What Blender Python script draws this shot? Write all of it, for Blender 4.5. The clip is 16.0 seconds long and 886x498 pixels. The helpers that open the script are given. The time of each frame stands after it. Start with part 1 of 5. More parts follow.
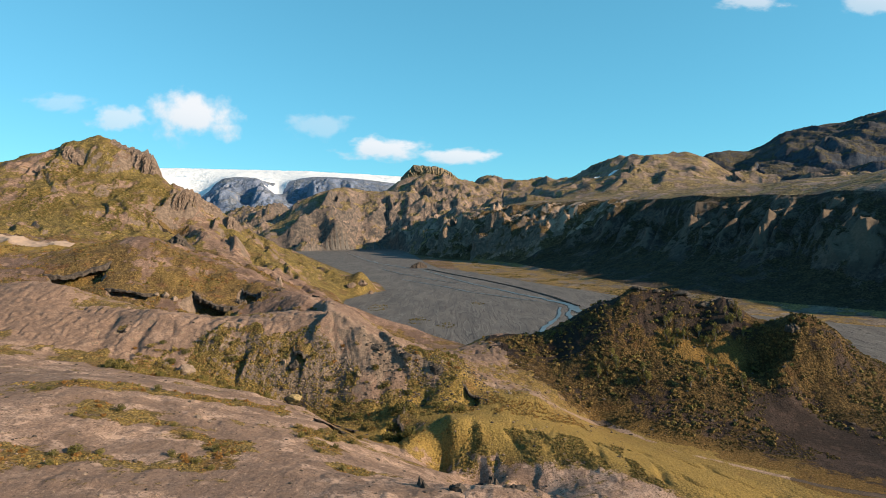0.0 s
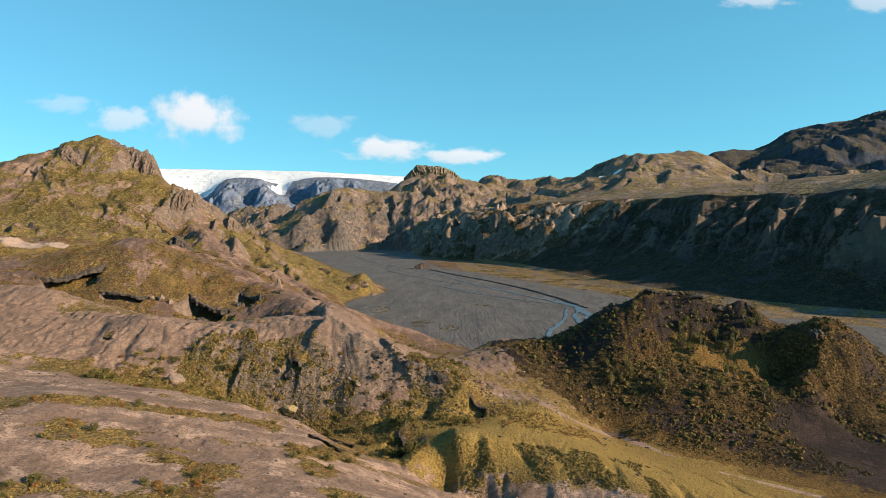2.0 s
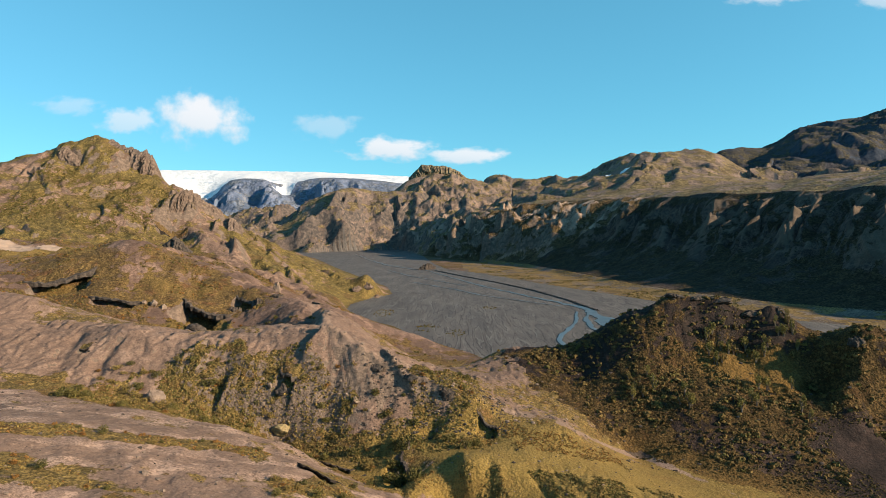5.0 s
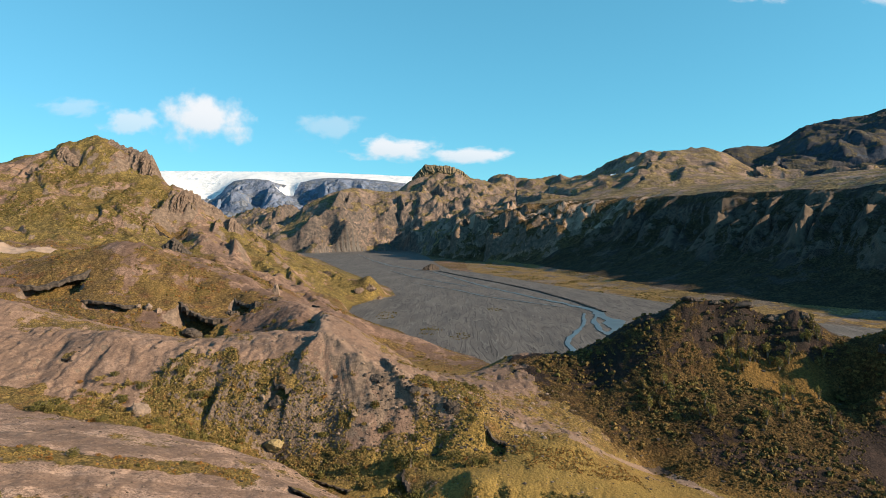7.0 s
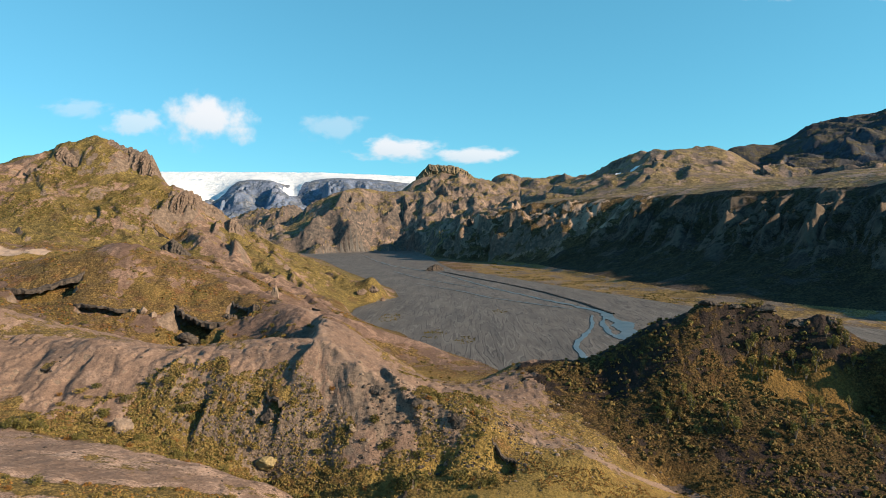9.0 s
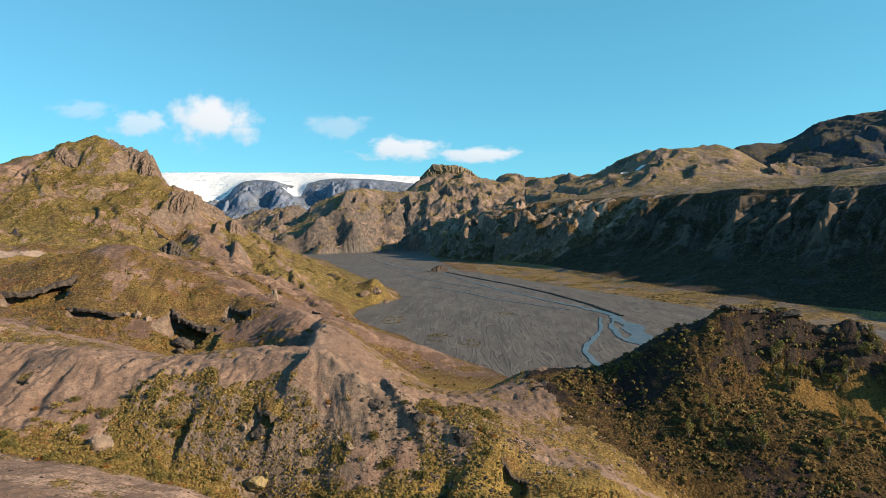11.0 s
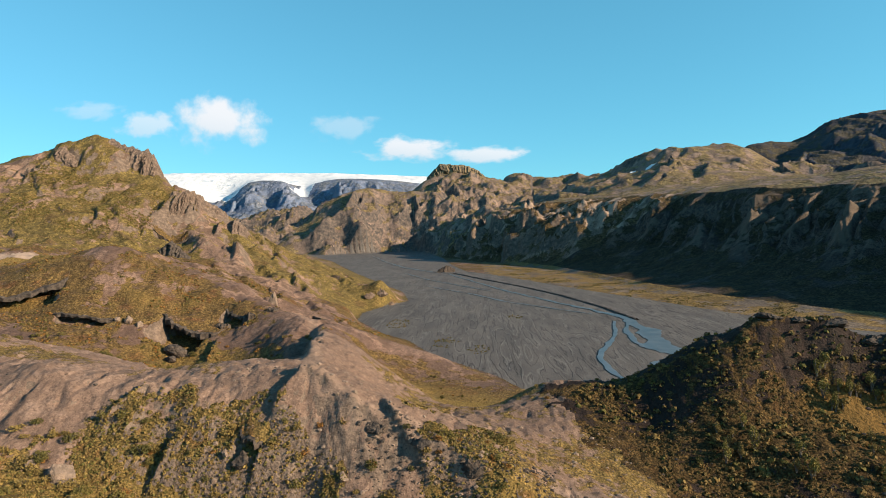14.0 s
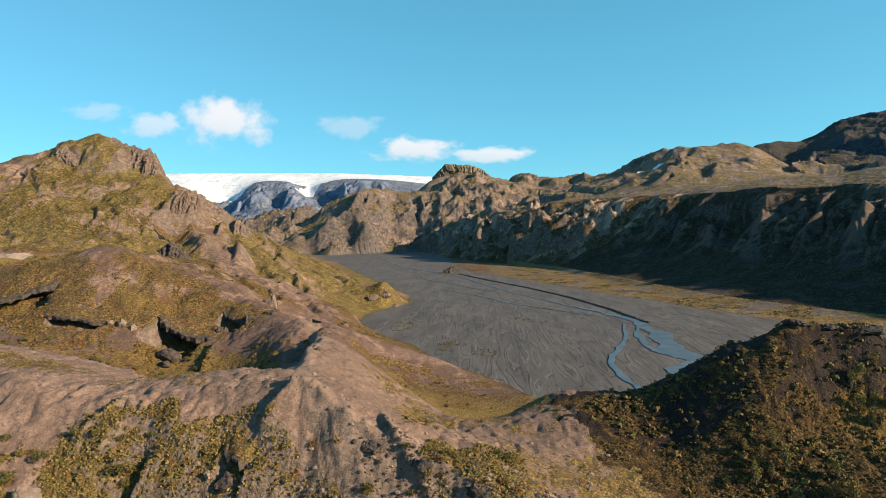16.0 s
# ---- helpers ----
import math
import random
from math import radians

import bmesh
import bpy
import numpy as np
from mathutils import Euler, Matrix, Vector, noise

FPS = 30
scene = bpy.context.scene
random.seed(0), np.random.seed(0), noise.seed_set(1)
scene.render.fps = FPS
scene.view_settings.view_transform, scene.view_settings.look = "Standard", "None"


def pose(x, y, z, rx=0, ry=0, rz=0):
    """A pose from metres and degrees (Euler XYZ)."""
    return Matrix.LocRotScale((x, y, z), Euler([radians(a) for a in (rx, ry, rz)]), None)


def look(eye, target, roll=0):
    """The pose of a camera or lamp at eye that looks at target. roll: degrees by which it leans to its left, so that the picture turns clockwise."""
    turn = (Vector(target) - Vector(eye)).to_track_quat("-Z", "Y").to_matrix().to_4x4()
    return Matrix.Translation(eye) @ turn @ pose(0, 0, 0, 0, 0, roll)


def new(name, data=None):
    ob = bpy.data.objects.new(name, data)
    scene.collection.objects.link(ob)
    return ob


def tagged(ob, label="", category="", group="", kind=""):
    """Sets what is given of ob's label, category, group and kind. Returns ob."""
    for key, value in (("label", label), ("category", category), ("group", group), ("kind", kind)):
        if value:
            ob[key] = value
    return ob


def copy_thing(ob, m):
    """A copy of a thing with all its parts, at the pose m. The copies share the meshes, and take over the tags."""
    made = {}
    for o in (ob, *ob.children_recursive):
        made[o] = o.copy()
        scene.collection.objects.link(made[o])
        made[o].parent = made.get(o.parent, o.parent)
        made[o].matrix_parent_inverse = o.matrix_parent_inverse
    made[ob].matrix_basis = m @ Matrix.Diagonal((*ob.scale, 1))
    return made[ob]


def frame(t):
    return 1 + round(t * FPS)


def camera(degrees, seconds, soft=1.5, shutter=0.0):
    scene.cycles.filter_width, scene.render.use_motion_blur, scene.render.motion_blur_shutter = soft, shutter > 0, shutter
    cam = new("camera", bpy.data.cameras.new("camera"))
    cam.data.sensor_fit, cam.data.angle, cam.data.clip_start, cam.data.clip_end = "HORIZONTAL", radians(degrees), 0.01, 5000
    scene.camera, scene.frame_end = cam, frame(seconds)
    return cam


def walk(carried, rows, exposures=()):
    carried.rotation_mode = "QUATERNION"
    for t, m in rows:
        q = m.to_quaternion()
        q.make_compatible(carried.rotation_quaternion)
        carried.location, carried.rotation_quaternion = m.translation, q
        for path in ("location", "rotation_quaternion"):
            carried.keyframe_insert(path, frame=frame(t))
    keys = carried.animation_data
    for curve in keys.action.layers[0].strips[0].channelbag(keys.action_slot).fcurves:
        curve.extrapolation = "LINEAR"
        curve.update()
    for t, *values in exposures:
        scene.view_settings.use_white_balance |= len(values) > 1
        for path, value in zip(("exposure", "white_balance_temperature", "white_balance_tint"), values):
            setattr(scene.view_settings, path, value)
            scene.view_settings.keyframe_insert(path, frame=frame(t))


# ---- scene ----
cam = camera(73.7, 16.0, soft=0.6)
# seconds, x, y, z, tilt, lean, heading of the drone
PATH = [
    (0.0, 0.00, 0.00, 75.00, 88.033, -0.002, 0.000),
    (1.0, -0.07, 6.04, 75.07, 88.036, -0.072, 0.166),
    (2.0, -0.14, 12.08, 75.14, 88.039, -0.148, 0.333),
    (3.0, -0.22, 18.12, 75.23, 88.040, -0.229, 0.502),
    (4.0, -0.32, 24.15, 75.33, 88.041, -0.314, 0.674),
    (5.0, -0.44, 30.18, 75.43, 88.041, -0.402, 0.849),
    (6.0, -0.57, 36.20, 75.54, 88.041, -0.491, 1.027),
    (7.0, -0.71, 42.21, 75.66, 88.041, -0.580, 1.211),
    (8.0, -0.87, 48.21, 75.77, 88.041, -0.667, 1.400),
    (9.0, -1.04, 54.20, 75.88, 88.043, -0.750, 1.596),
    (10.0, -1.21, 60.19, 75.98, 88.045, -0.826, 1.799),
    (11.0, -1.39, 66.17, 76.07, 88.049, -0.892, 2.011),
    (12.0, -1.56, 72.14, 76.13, 88.056, -0.945, 2.233),
    (13.0, -1.71, 78.11, 76.17, 88.065, -0.982, 2.466),
    (14.0, -1.85, 84.07, 76.18, 88.078, -0.998, 2.711),
    (15.0, -1.95, 90.04, 76.15, 88.094, -0.990, 2.970),
    (16.0, -2.02, 96.00, 76.07, 88.116, -0.954, 3.245),
]
walk(cam, [(t, pose(x, y, z, 0, 0, heading) @ pose(0, 0, 0, tilt, 0, 0) @ pose(0, 0, 0, 0, 0, lean)) for t, x, y, z, tilt, lean, heading in PATH])

# ---- world, sun, exposure ----
SUN_AZIMUTH, SUN_ELEVATION = -19.0, 22.3     # degrees from +x towards +y, and above the horizon
world = bpy.data.worlds.new("sky")
scene.world = world
world.use_nodes = True
wn, wl = world.node_tree.nodes, world.node_tree.links
sky = wn.new("ShaderNodeTexSky")
sky.sky_type, sky.sun_disc = "NISHITA", False
sky.sun_elevation, sky.sun_rotation = radians(SUN_ELEVATION), radians(90 - SUN_AZIMUTH)
sky.altitude, sky.air_density, sky.dust_density, sky.ozone_density = 1500, 1.0, 0.0, 3.0
wn["Background"].inputs["Strength"].default_value = 0.098
tint = wn.new("ShaderNodeMix")
tint.data_type, tint.blend_type = "RGBA", "MULTIPLY"
tint.inputs[0].default_value, tint.inputs[7].default_value = 1.0, (0.72, 1.09, 0.99, 1)
wl.new(sky.outputs[0], tint.inputs[6])
even = wn.new("ShaderNodeMix")          # thin high haze evens out the blue
even.data_type = "RGBA"
even.inputs[7].default_value = (0.52, 2.80, 4.0, 1)
aim, axes, up, thin = (wn.new("ShaderNode" + k) for k in ("TexCoord", "SeparateXYZ", "MapRange", "Math"))
up.inputs["From Min"].default_value, up.inputs["From Max"].default_value = 1.0, 0.0
thin.operation, thin.inputs[1].default_value = "MULTIPLY", 0.62
wl.new(aim.outputs["Generated"], axes.inputs[0])
wl.new(axes.outputs["Z"], up.inputs["Value"])
wl.new(up.outputs["Result"], thin.inputs[0])
wl.new(thin.outputs[0], even.inputs[0])
wl.new(tint.outputs[2], even.inputs[6])
wl.new(even.outputs[2], wn["Background"].inputs["Color"])
sun = new("sun", bpy.data.lights.new("sun", "SUN"))
sun.data.energy, sun.data.angle, sun.data.color = 5.0, radians(0.53), (1.0, 0.79, 0.55)
sa, se = radians(SUN_AZIMUTH), radians(SUN_ELEVATION)
sun.matrix_world = look((0, 0, 300), (-math.cos(se) * math.cos(sa), -math.cos(se) * math.sin(sa), 300 - math.sin(se)))
scene.view_settings.exposure = 0.97


# ---- noise and plan helpers ----
def grad_noise(x, y, seed=0):
    """Smooth noise, about -1 to 1, at arrays of places."""
    xi, yi = np.floor(x).astype(np.int64), np.floor(y).astype(np.int64)
    fx, fy = x - xi, y - yi
    ux, uy = fx * fx * fx * (fx * (fx * 6 - 15) + 10), fy * fy * fy * (fy * (fy * 6 - 15) + 10)

    def corner(a, b):
        h = ((xi + a) * 374761393 + (yi + b) * 668265263 + seed * 974711) & 0x7FFFFFFF
        h = ((h ^ (h >> 13)) * 1274126177) & 0x7FFFFFFF
        h = (h ^ (h >> 16)) & 0xFFF
        return TURN_COS[h] * (fx - a) + TURN_SIN[h] * (fy - b)
    c00, c10, c01, c11 = corner(0, 0), corner(1, 0), corner(0, 1), corner(1, 1)
    low, high = c00 + ux * (c10 - c00), c01 + ux * (c11 - c01)
    return (low + uy * (high - low)) * 1.5


TURN_COS, TURN_SIN = np.cos(np.arange(4096) * 2 * math.pi / 4096), np.sin(np.arange(4096) * 2 * math.pi / 4096)


def local(mask, x, y, shape):
    """A function of the plan, worked out only where the mask asks for it, and 0 elsewhere."""
    out = np.zeros(x.shape)
    out[mask] = shape(x[mask], y[mask])
    return out


def fbm(x, y, size, octaves=4, seed=0, gain=0.5):
    total, amp = np.zeros_like(x), 1.0
    for k in range(octaves):
        total += amp * grad_noise(x * (2.03 ** k) / size, y * (2.03 ** k) / size, seed + k)
        amp *= gain
    return total


def ridged(x, y, size, octaves=4, seed=0, gain=0.5):
    """Sharp crests between smooth hollows, 0 to about 1."""
    total, amp, norm = np.zeros_like(x), 1.0, 0.0
    for k in range(octaves):
        total += amp * (1 - np.abs(grad_noise(x * (2.1 ** k) / size, y * (2.1 ** k) / size, seed + k))) ** 2
        norm += amp
        amp *= gain
    return total / norm


def fins(x, y, size, seed, lean=0.0, steep=0.2):
    """Ridges that run towards the south, steep on the shaded west side and gentle on the sunny one, 0 to 1."""
    q = (x + lean * y) / size + 0.85 * fbm(x, y, size * 2.4, 4, seed)
    f = q - np.floor(q)
    return np.where(f < steep, f / steep, (1 - f) / (1 - steep)) * smooth(-0.35, 0.35, fbm(x, y, size * 1.7, 2, seed + 5))


def smooth(a, b, v):
    k = np.clip((v - a) / (b - a), 0, 1)
    return k * k * (3 - 2 * k)


def to_line(x, y, line, limit=None):
    """Distance from places to a line on the plan, and how far along it (0 to 1) the nearest point lies; limit: far places need no answer."""
    if limit:
        xs, ys = [p[0] for p in line], [p[1] for p in line]
        box = (x > min(xs) - limit) & (x < max(xs) + limit) & (y > min(ys) - limit) & (y < max(ys) + limit)
        best, along = np.full(x.shape, 1e9), np.zeros(x.shape)
        best[box], along[box] = to_line(x[box], y[box], line)
        return best, along
    best, along = np.full(x.shape, 1e9), np.zeros(x.shape)
    lengths = [math.dist(a[:2], b[:2]) for a, b in zip(line, line[1:])]
    total, run = sum(lengths), 0.0
    for (a, b), n in zip(zip(line, line[1:]), lengths):
        dx, dy = b[0] - a[0], b[1] - a[1]
        k = np.clip(((x - a[0]) * dx + (y - a[1]) * dy) / (n * n), 0, 1)
        d = np.hypot(x - a[0] - k * dx, y - a[1] - k * dy)
        near = d < best
        best[near], along[near] = d[near], (run + k[near] * n) / total
        run += n
    return best, along


def inside(x, y, poly):
    """Which places lie inside an outline on the plan."""
    hit = np.zeros(x.shape, bool)
    for (ax, ay), (bx, by) in zip(poly, poly[1:] + poly[:1]):
        if ay != by:
            hit ^= ((ay > y) != (by > y)) & (x < (bx - ax) * (y - ay) / (by - ay) + ax)
    return hit


# ---- the land: crest, foot and gully lines of each landform, in metres ----
FAR = {
    "ice_cap": [(-3382, 4650, 540), (-2253, 4650, 549), (-1877, 4650, 536), (-1479, 4650, 522), (-1080, 4650, 518), (-726, 4650, 487), (-372, 4650, 465), (71, 4650, 452)],
    "ice_back": [(-3506, 4820, 562), (-2221, 4820, 566), (-1120, 4820, 543), (73, 4820, 475)],
    "ice_front": [(-2254, 4350, 436), (-2044, 4300, 415), (-1839, 4250, 347), (-1698, 4200, 315)],
    "blue_rim": [(-1586, 4150, 395), (-1506, 4150, 419), (-1301, 4150, 427), (-1219, 4180, 386), (-1183, 4250, 359), (-1104, 4200, 411), (-886, 4150, 419), (-601, 4150, 407), (-372, 4150, 372)],
    "blue_spur": [(-1484, 4110, 400), (-1410, 3850, 295), (-1360, 3600, 202)],
    "blue_spur_b": [(-1288, 4110, 408), (-1167, 3850, 295), (-1051, 3600, 209)],
    "blue_spur_c": [(-865, 4090, 399), (-778, 3850, 306)],
    "blue_hollow": [(-1357, 4020, 301), (-1236, 3680, 205)],
    "blue_hollow_b": [(-1136, 4080, 309), (-969, 3680, 219)],
    "blue_hollow_c": [(-1599, 4000, 262), (-1462, 3700, 199)],
    "blue_foot": [(-1617, 3500, 175), (-1416, 3500, 185), (-1182, 3500, 185), (-935, 3450, 197), (-737, 3450, 223), (-481, 3500, 259)],
    "low_hills": [(-1091, 2900, 131), (-980, 2900, 167), (-869, 2900, 183), (-772, 2900, 167)],
    "edge_right": [(1000, 480, 60), (1700, 1000, 150), (2800, 1900, 230), (4500, 2900, 350), (6500, 4700, 250)],
    "edge_left": [(-900, 480, 60), (-1500, 900, 110), (-3000, 2000, 130), (-5000, 3400, 150), (-6300, 4600, 350)],
    "low_foot": [(-881, 2400, 68), (-773, 2350, 59), (-694, 2350, 86)],
}
CENTRE = {
    "hill_crest": [(-636, 2020, 19), (-596, 2050, 46), (-563, 2150, 98), (-528, 2250, 157), (-496, 2320, 206), (-444, 2400, 242), (-395, 2450, 250), (-356, 2460, 244), (-293, 2480, 236), (-224, 2500, 228)],
    "hill_spur": [(-420, 2180, 150), (-367, 2090, 109), (-411, 2010, 56), (-415, 1965, 21)],
    "hill_spur_c": [(-514, 2120, 106), (-464, 2030, 56)],
    "hill_hollow": [(-338, 2230, 128), (-342, 2120, 55)],
    "hill_hollow_b": [(-470, 2200, 117), (-476, 2040, 36)],
    "hill_spur_b": [(-309, 2420, 202), (-254, 2290, 119), (-268, 2170, 54), (-251, 2120, 20)],
    "hill_foot": [(-643, 1847, 1), (-550, 1892, 1), (-471, 1939, 1), (-418, 2041, 1), (-329, 2097, 1), (-194, 2155, 1)],
    "peak_crest": [(-260, 2900, 269), (-219, 2950, 314), (-176, 2990, 338), (-140, 3010, 362), (-69, 3020, 362), (3, 3020, 352), (63, 3005, 326), (130, 2960, 310)],
    "peak_skirt": [(-233, 2600, 211), (-162, 2650, 227), (-35, 2600, 226), (88, 2550, 219), (181, 2500, 201)],
    "peak_lower": [(-188, 2350, 149), (-86, 2300, 152), (13, 2250, 159), (115, 2150, 163)],
    "gorge": [(-165, 2060, 65), (-133, 2040, 36)],
    "plateau_sky": [(160, 3300, 336), (262, 3400, 347), (376, 3400, 344), (505, 3400, 347), (596, 3400, 350)],
    "back_a": [(-900, 3000, 110), (-560, 2800, 100), (-400, 2750, 110)],
    "back_b": [(-500, 3450, 180), (-180, 3450, 200), (150, 3300, 230)],
    "back_c": [(200, 4000, 200), (700, 4000, 200), (400, 4700, 250), (1000, 4700, 200)],
    "plateau_front": [(221, 2700, 230), (384, 3025, 260), (436, 2600, 216)],
}
RIGHT = {
    "rim": [(-119, 2000, 24), (-92, 1960, 55), (-43, 1880, 84), (27, 1790, 111), (116, 1690, 125), (214, 1650, 136), (301, 1460, 138), (381, 1265, 137), (425, 1070, 130), (486, 940, 127), (505, 795, 122), (508, 680, 117), (537, 555, 112), (567, 420, 105.0)],
    "foot": [(-154, 2041, 1), (-78, 1662, 2), (8, 1422, 3), (84, 1327, 4), (151, 1163, 5), (197, 951, 5), (233, 746, 5), (263, 658, 5), (294, 594, 5), (327, 553, 5), (376, 500, 5), (460, 429, 5.0), (545, 374, 5.0)],
    "upper": [(107, 1480, 61), (233, 1130, 53), (321, 860, 50), (375, 760, 61), (413, 680, 65), (445, 600, 69)],
    "plateau": [(94, 2150, 163), (230, 2080, 170), (381, 1850, 170), (447, 1700, 167), (497, 1550, 162), (666, 1500, 165), (851, 1450, 172), (1046, 1400, 175), (1382, 1300, 178)],
    "ridge_a": [(491, 2700, 268), (618, 2750, 303), (787, 3050, 380), (917, 3050, 420), (969, 2900, 417), (829, 2300, 368), (896, 2320, 364), (976, 2380, 387), (1073, 2420, 370), (1132, 2350, 323)],
    "spur_a": [(775, 2150, 321), (624, 1950, 237), (474, 1800, 183)],
    "spur_b": [(913, 2200, 326), (939, 2050, 264), (877, 1750, 197)],
    "spur_c": [(792, 2050, 280), (698, 1850, 216)],
    "dark_sky": [(1463, 3300, 480), (1636, 3400, 524), (1804, 3400, 524), (1910, 3500, 577), (1966, 3500, 624), (2081, 3500, 663), (2263, 3500, 696), (2413, 3500, 706), (2495, 3500, 746), (2604, 3500, 775), (3209, 3500, 756), (4125, 3300, 623)],
    "dark_back": [(1500, 4000, 250), (2000, 4250, 300), (2700, 4300, 400), (3600, 4300, 450)],
    "end_back": [(2000, 4800, 200), (3500, 4850, 250), (4800, 4800, 250)],
    "ridge_back": [(900, 3500, 250), (1300, 2900, 250), (1250, 2650, 240)],
    "dark_foot": [(1031, 2000, 227), (1174, 2000, 241), (1326, 2000, 252), (1493, 2000, 265), (2019, 1900, 274)],
    "dark_spur": [(1787, 2700, 442), (1601, 2350, 332), (1393, 2300, 305)],
    "dark_spur_b": [(1938, 2600, 428), (2177, 2500, 431)],
}
LEFT = {
    "peak_crest": [(-579, 560, 88), (-560, 650, 128), (-530, 710, 149), (-510, 740, 164), (-494, 760, 173), (-489, 765, 179), (-488, 785, 190), (-475, 795, 198), (-459, 800, 201), (-444, 800, 194), (-429, 803, 187), (-409, 806, 182), (-397, 808, 177)],
    "peak_end": [(-390, 806, 156), (-381, 802, 140), (-360, 790, 126)],
    "spur": [(-339, 776, 125), (-322, 768, 115), (-297, 756, 105), (-277, 745, 89), (-249, 725, 70), (-215, 705, 53), (-182, 695, 40), (-147, 685, 25), (-117, 680, 17), (-93, 677, 25), (-81, 685, 16)],
    "tip": [(-74, 712, 0), (-92, 664, 0), (-103, 621, 0)],
    "behind": [(-548, 2016, 0), (-359, 1571, 0), (-211, 1137, 0), (-124, 901, 0), (-89, 800, 0)],
    "behind_far": [(-563, 1300, 149), (-458, 1250, 87), (-428, 1300, 50)],
    "back": [(-700, 900, 120), (-560, 950, 120), (-430, 930, 90)],
    "face": [(-455, 660, 122), (-443, 740, 149), (-411, 740, 149)],
    "face_mid": [(-432, 600, 95), (-387, 620, 96), (-355, 660, 103), (-346, 720, 113)],
    "face_foot": [(-435, 420, 65.0), (-405, 540, 74), (-363, 540, 71), (-334, 560, 68), (-317, 610, 72), (-307, 650, 75)],
    "spur_face": [(-322, 702, 100), (-301, 667, 64), (-252, 600, 55), (-286, 690, 78)],
    "spur_foot": [(-220, 600, 55), (-184, 560, 40), (-166, 570, 34), (-136, 560, 24), (-104, 560, 14)],
    "track": [(-395, 420, 71.0), (-352, 470, 70), (-314, 460, 64), (-298, 470, 63), (-275, 480, 61)],
}
CAVES = {
    "crest": [(-244, 392, 50.7), (-240, 405, 56.8), (-231, 418, 62.3), (-224, 430, 67.6), (-214, 440, 65.4), (-198, 445, 57.2), (-174, 450, 52.2), (-150, 445, 46.1), (-138, 430, 40.0)],
    "foot": [(-239, 385, 42.0), (-206, 376, 37.0), (-180, 371, 30.0), (-165, 376, 28.0), (-150, 381, 26.0), (-136, 396, 27.0), (-124, 405, 33.0), (-121, 424, 35.0)],
    "saddle": [(-298, 430, 58.6), (-322, 430, 60.7), (-376, 400, 61.7)],
    "tail": [(-112, 418, 33.0), (-87, 406, 28.0), (-58, 397, 21.0), (-42, 408, 13.0), (-24, 402, 9.0), (-8, 392, 4.0)],
    "bench": [(-103, 430, 16.0), (-83, 445, 17.4), (-107, 500, 20)],
    "bank": [(-100, 580, 0), (-66, 511, 0), (-46, 486, 0), (-28, 442, 0.0), (-6, 410, 0.0), (9, 388, 0.0), (21, 363, 0.0)],
    "gully": [(-240, 330, 36.0), (-190, 335, 29.0), (-145, 362, 15.0), (-115, 350, 13.0), (-95, 330, 13.0), (-75, 300, 14.0)],
    "gully_rim": [(-185, 300, 38.0), (-150, 300, 33.0), (-120, 290, 28.0), (-105, 270, 30.0)],
}
SCOOP = {
    "crest": [(-199, 265, 50.9), (-179, 258, 51.5), (-160, 250, 49.9), (-150, 243, 43.0), (-139, 237, 42.0), (-120, 233, 42.0), (-111, 227, 42.0), (-98, 222, 37.0), (-87, 221, 36.0), (-67, 220, 37.0), (-55, 225, 39.0), (-43, 229, 41.0)],
    "crest_back": [(-43, 229, 41.0), (-50, 255, 39.0), (-58, 290, 36.0), (-66, 330, 33.0), (-80, 375, 31.0), (-90, 402, 30.0)],
    "east_slope": [(-22, 290, 20.0), (-40, 340, 15.0), (-52, 375, 14.0)],
    "grass_flat": [(-20, 340, 4.0), (-2, 330, 3.0), (-35, 362, 4.0), (10, 325, 3.0)],
    "face_foot": [(-143, 190, 36.7), (-130, 195, 32.8), (-112, 200, 29.8), (-87, 203, 25.0), (-70, 203, 20.0), (-52, 205, 13.0)],
    "rib": [(-52, 209, 27.0), (-56, 216, 31.0)],
    "dyke": [(-43, 229, 41.0), (-30, 219, 36.0), (-20, 217, 31.0), (-6, 211, 27.0), (6, 207, 24.0), (13, 212, 20.0), (32, 206, 17.0)],
    "dyke_front": [(-26, 206, 21.0), (-8, 202, 15.0), (10, 203, 16.0)],
    "gully": [(-52, 205, 13.0), (-40, 198, 10.0), (-26, 190, 9.0), (-14, 182, 8.0), (0, 172, 4.0), (20, 150, 1.0)],
    "back_basin": [(-20, 255, 24.0), (0, 250, 22.0), (15, 235, 20.0)],
    "far_left": [(-291, 280, 44.2), (-198, 190, 39.4), (-140, 140, 35.2)],
}
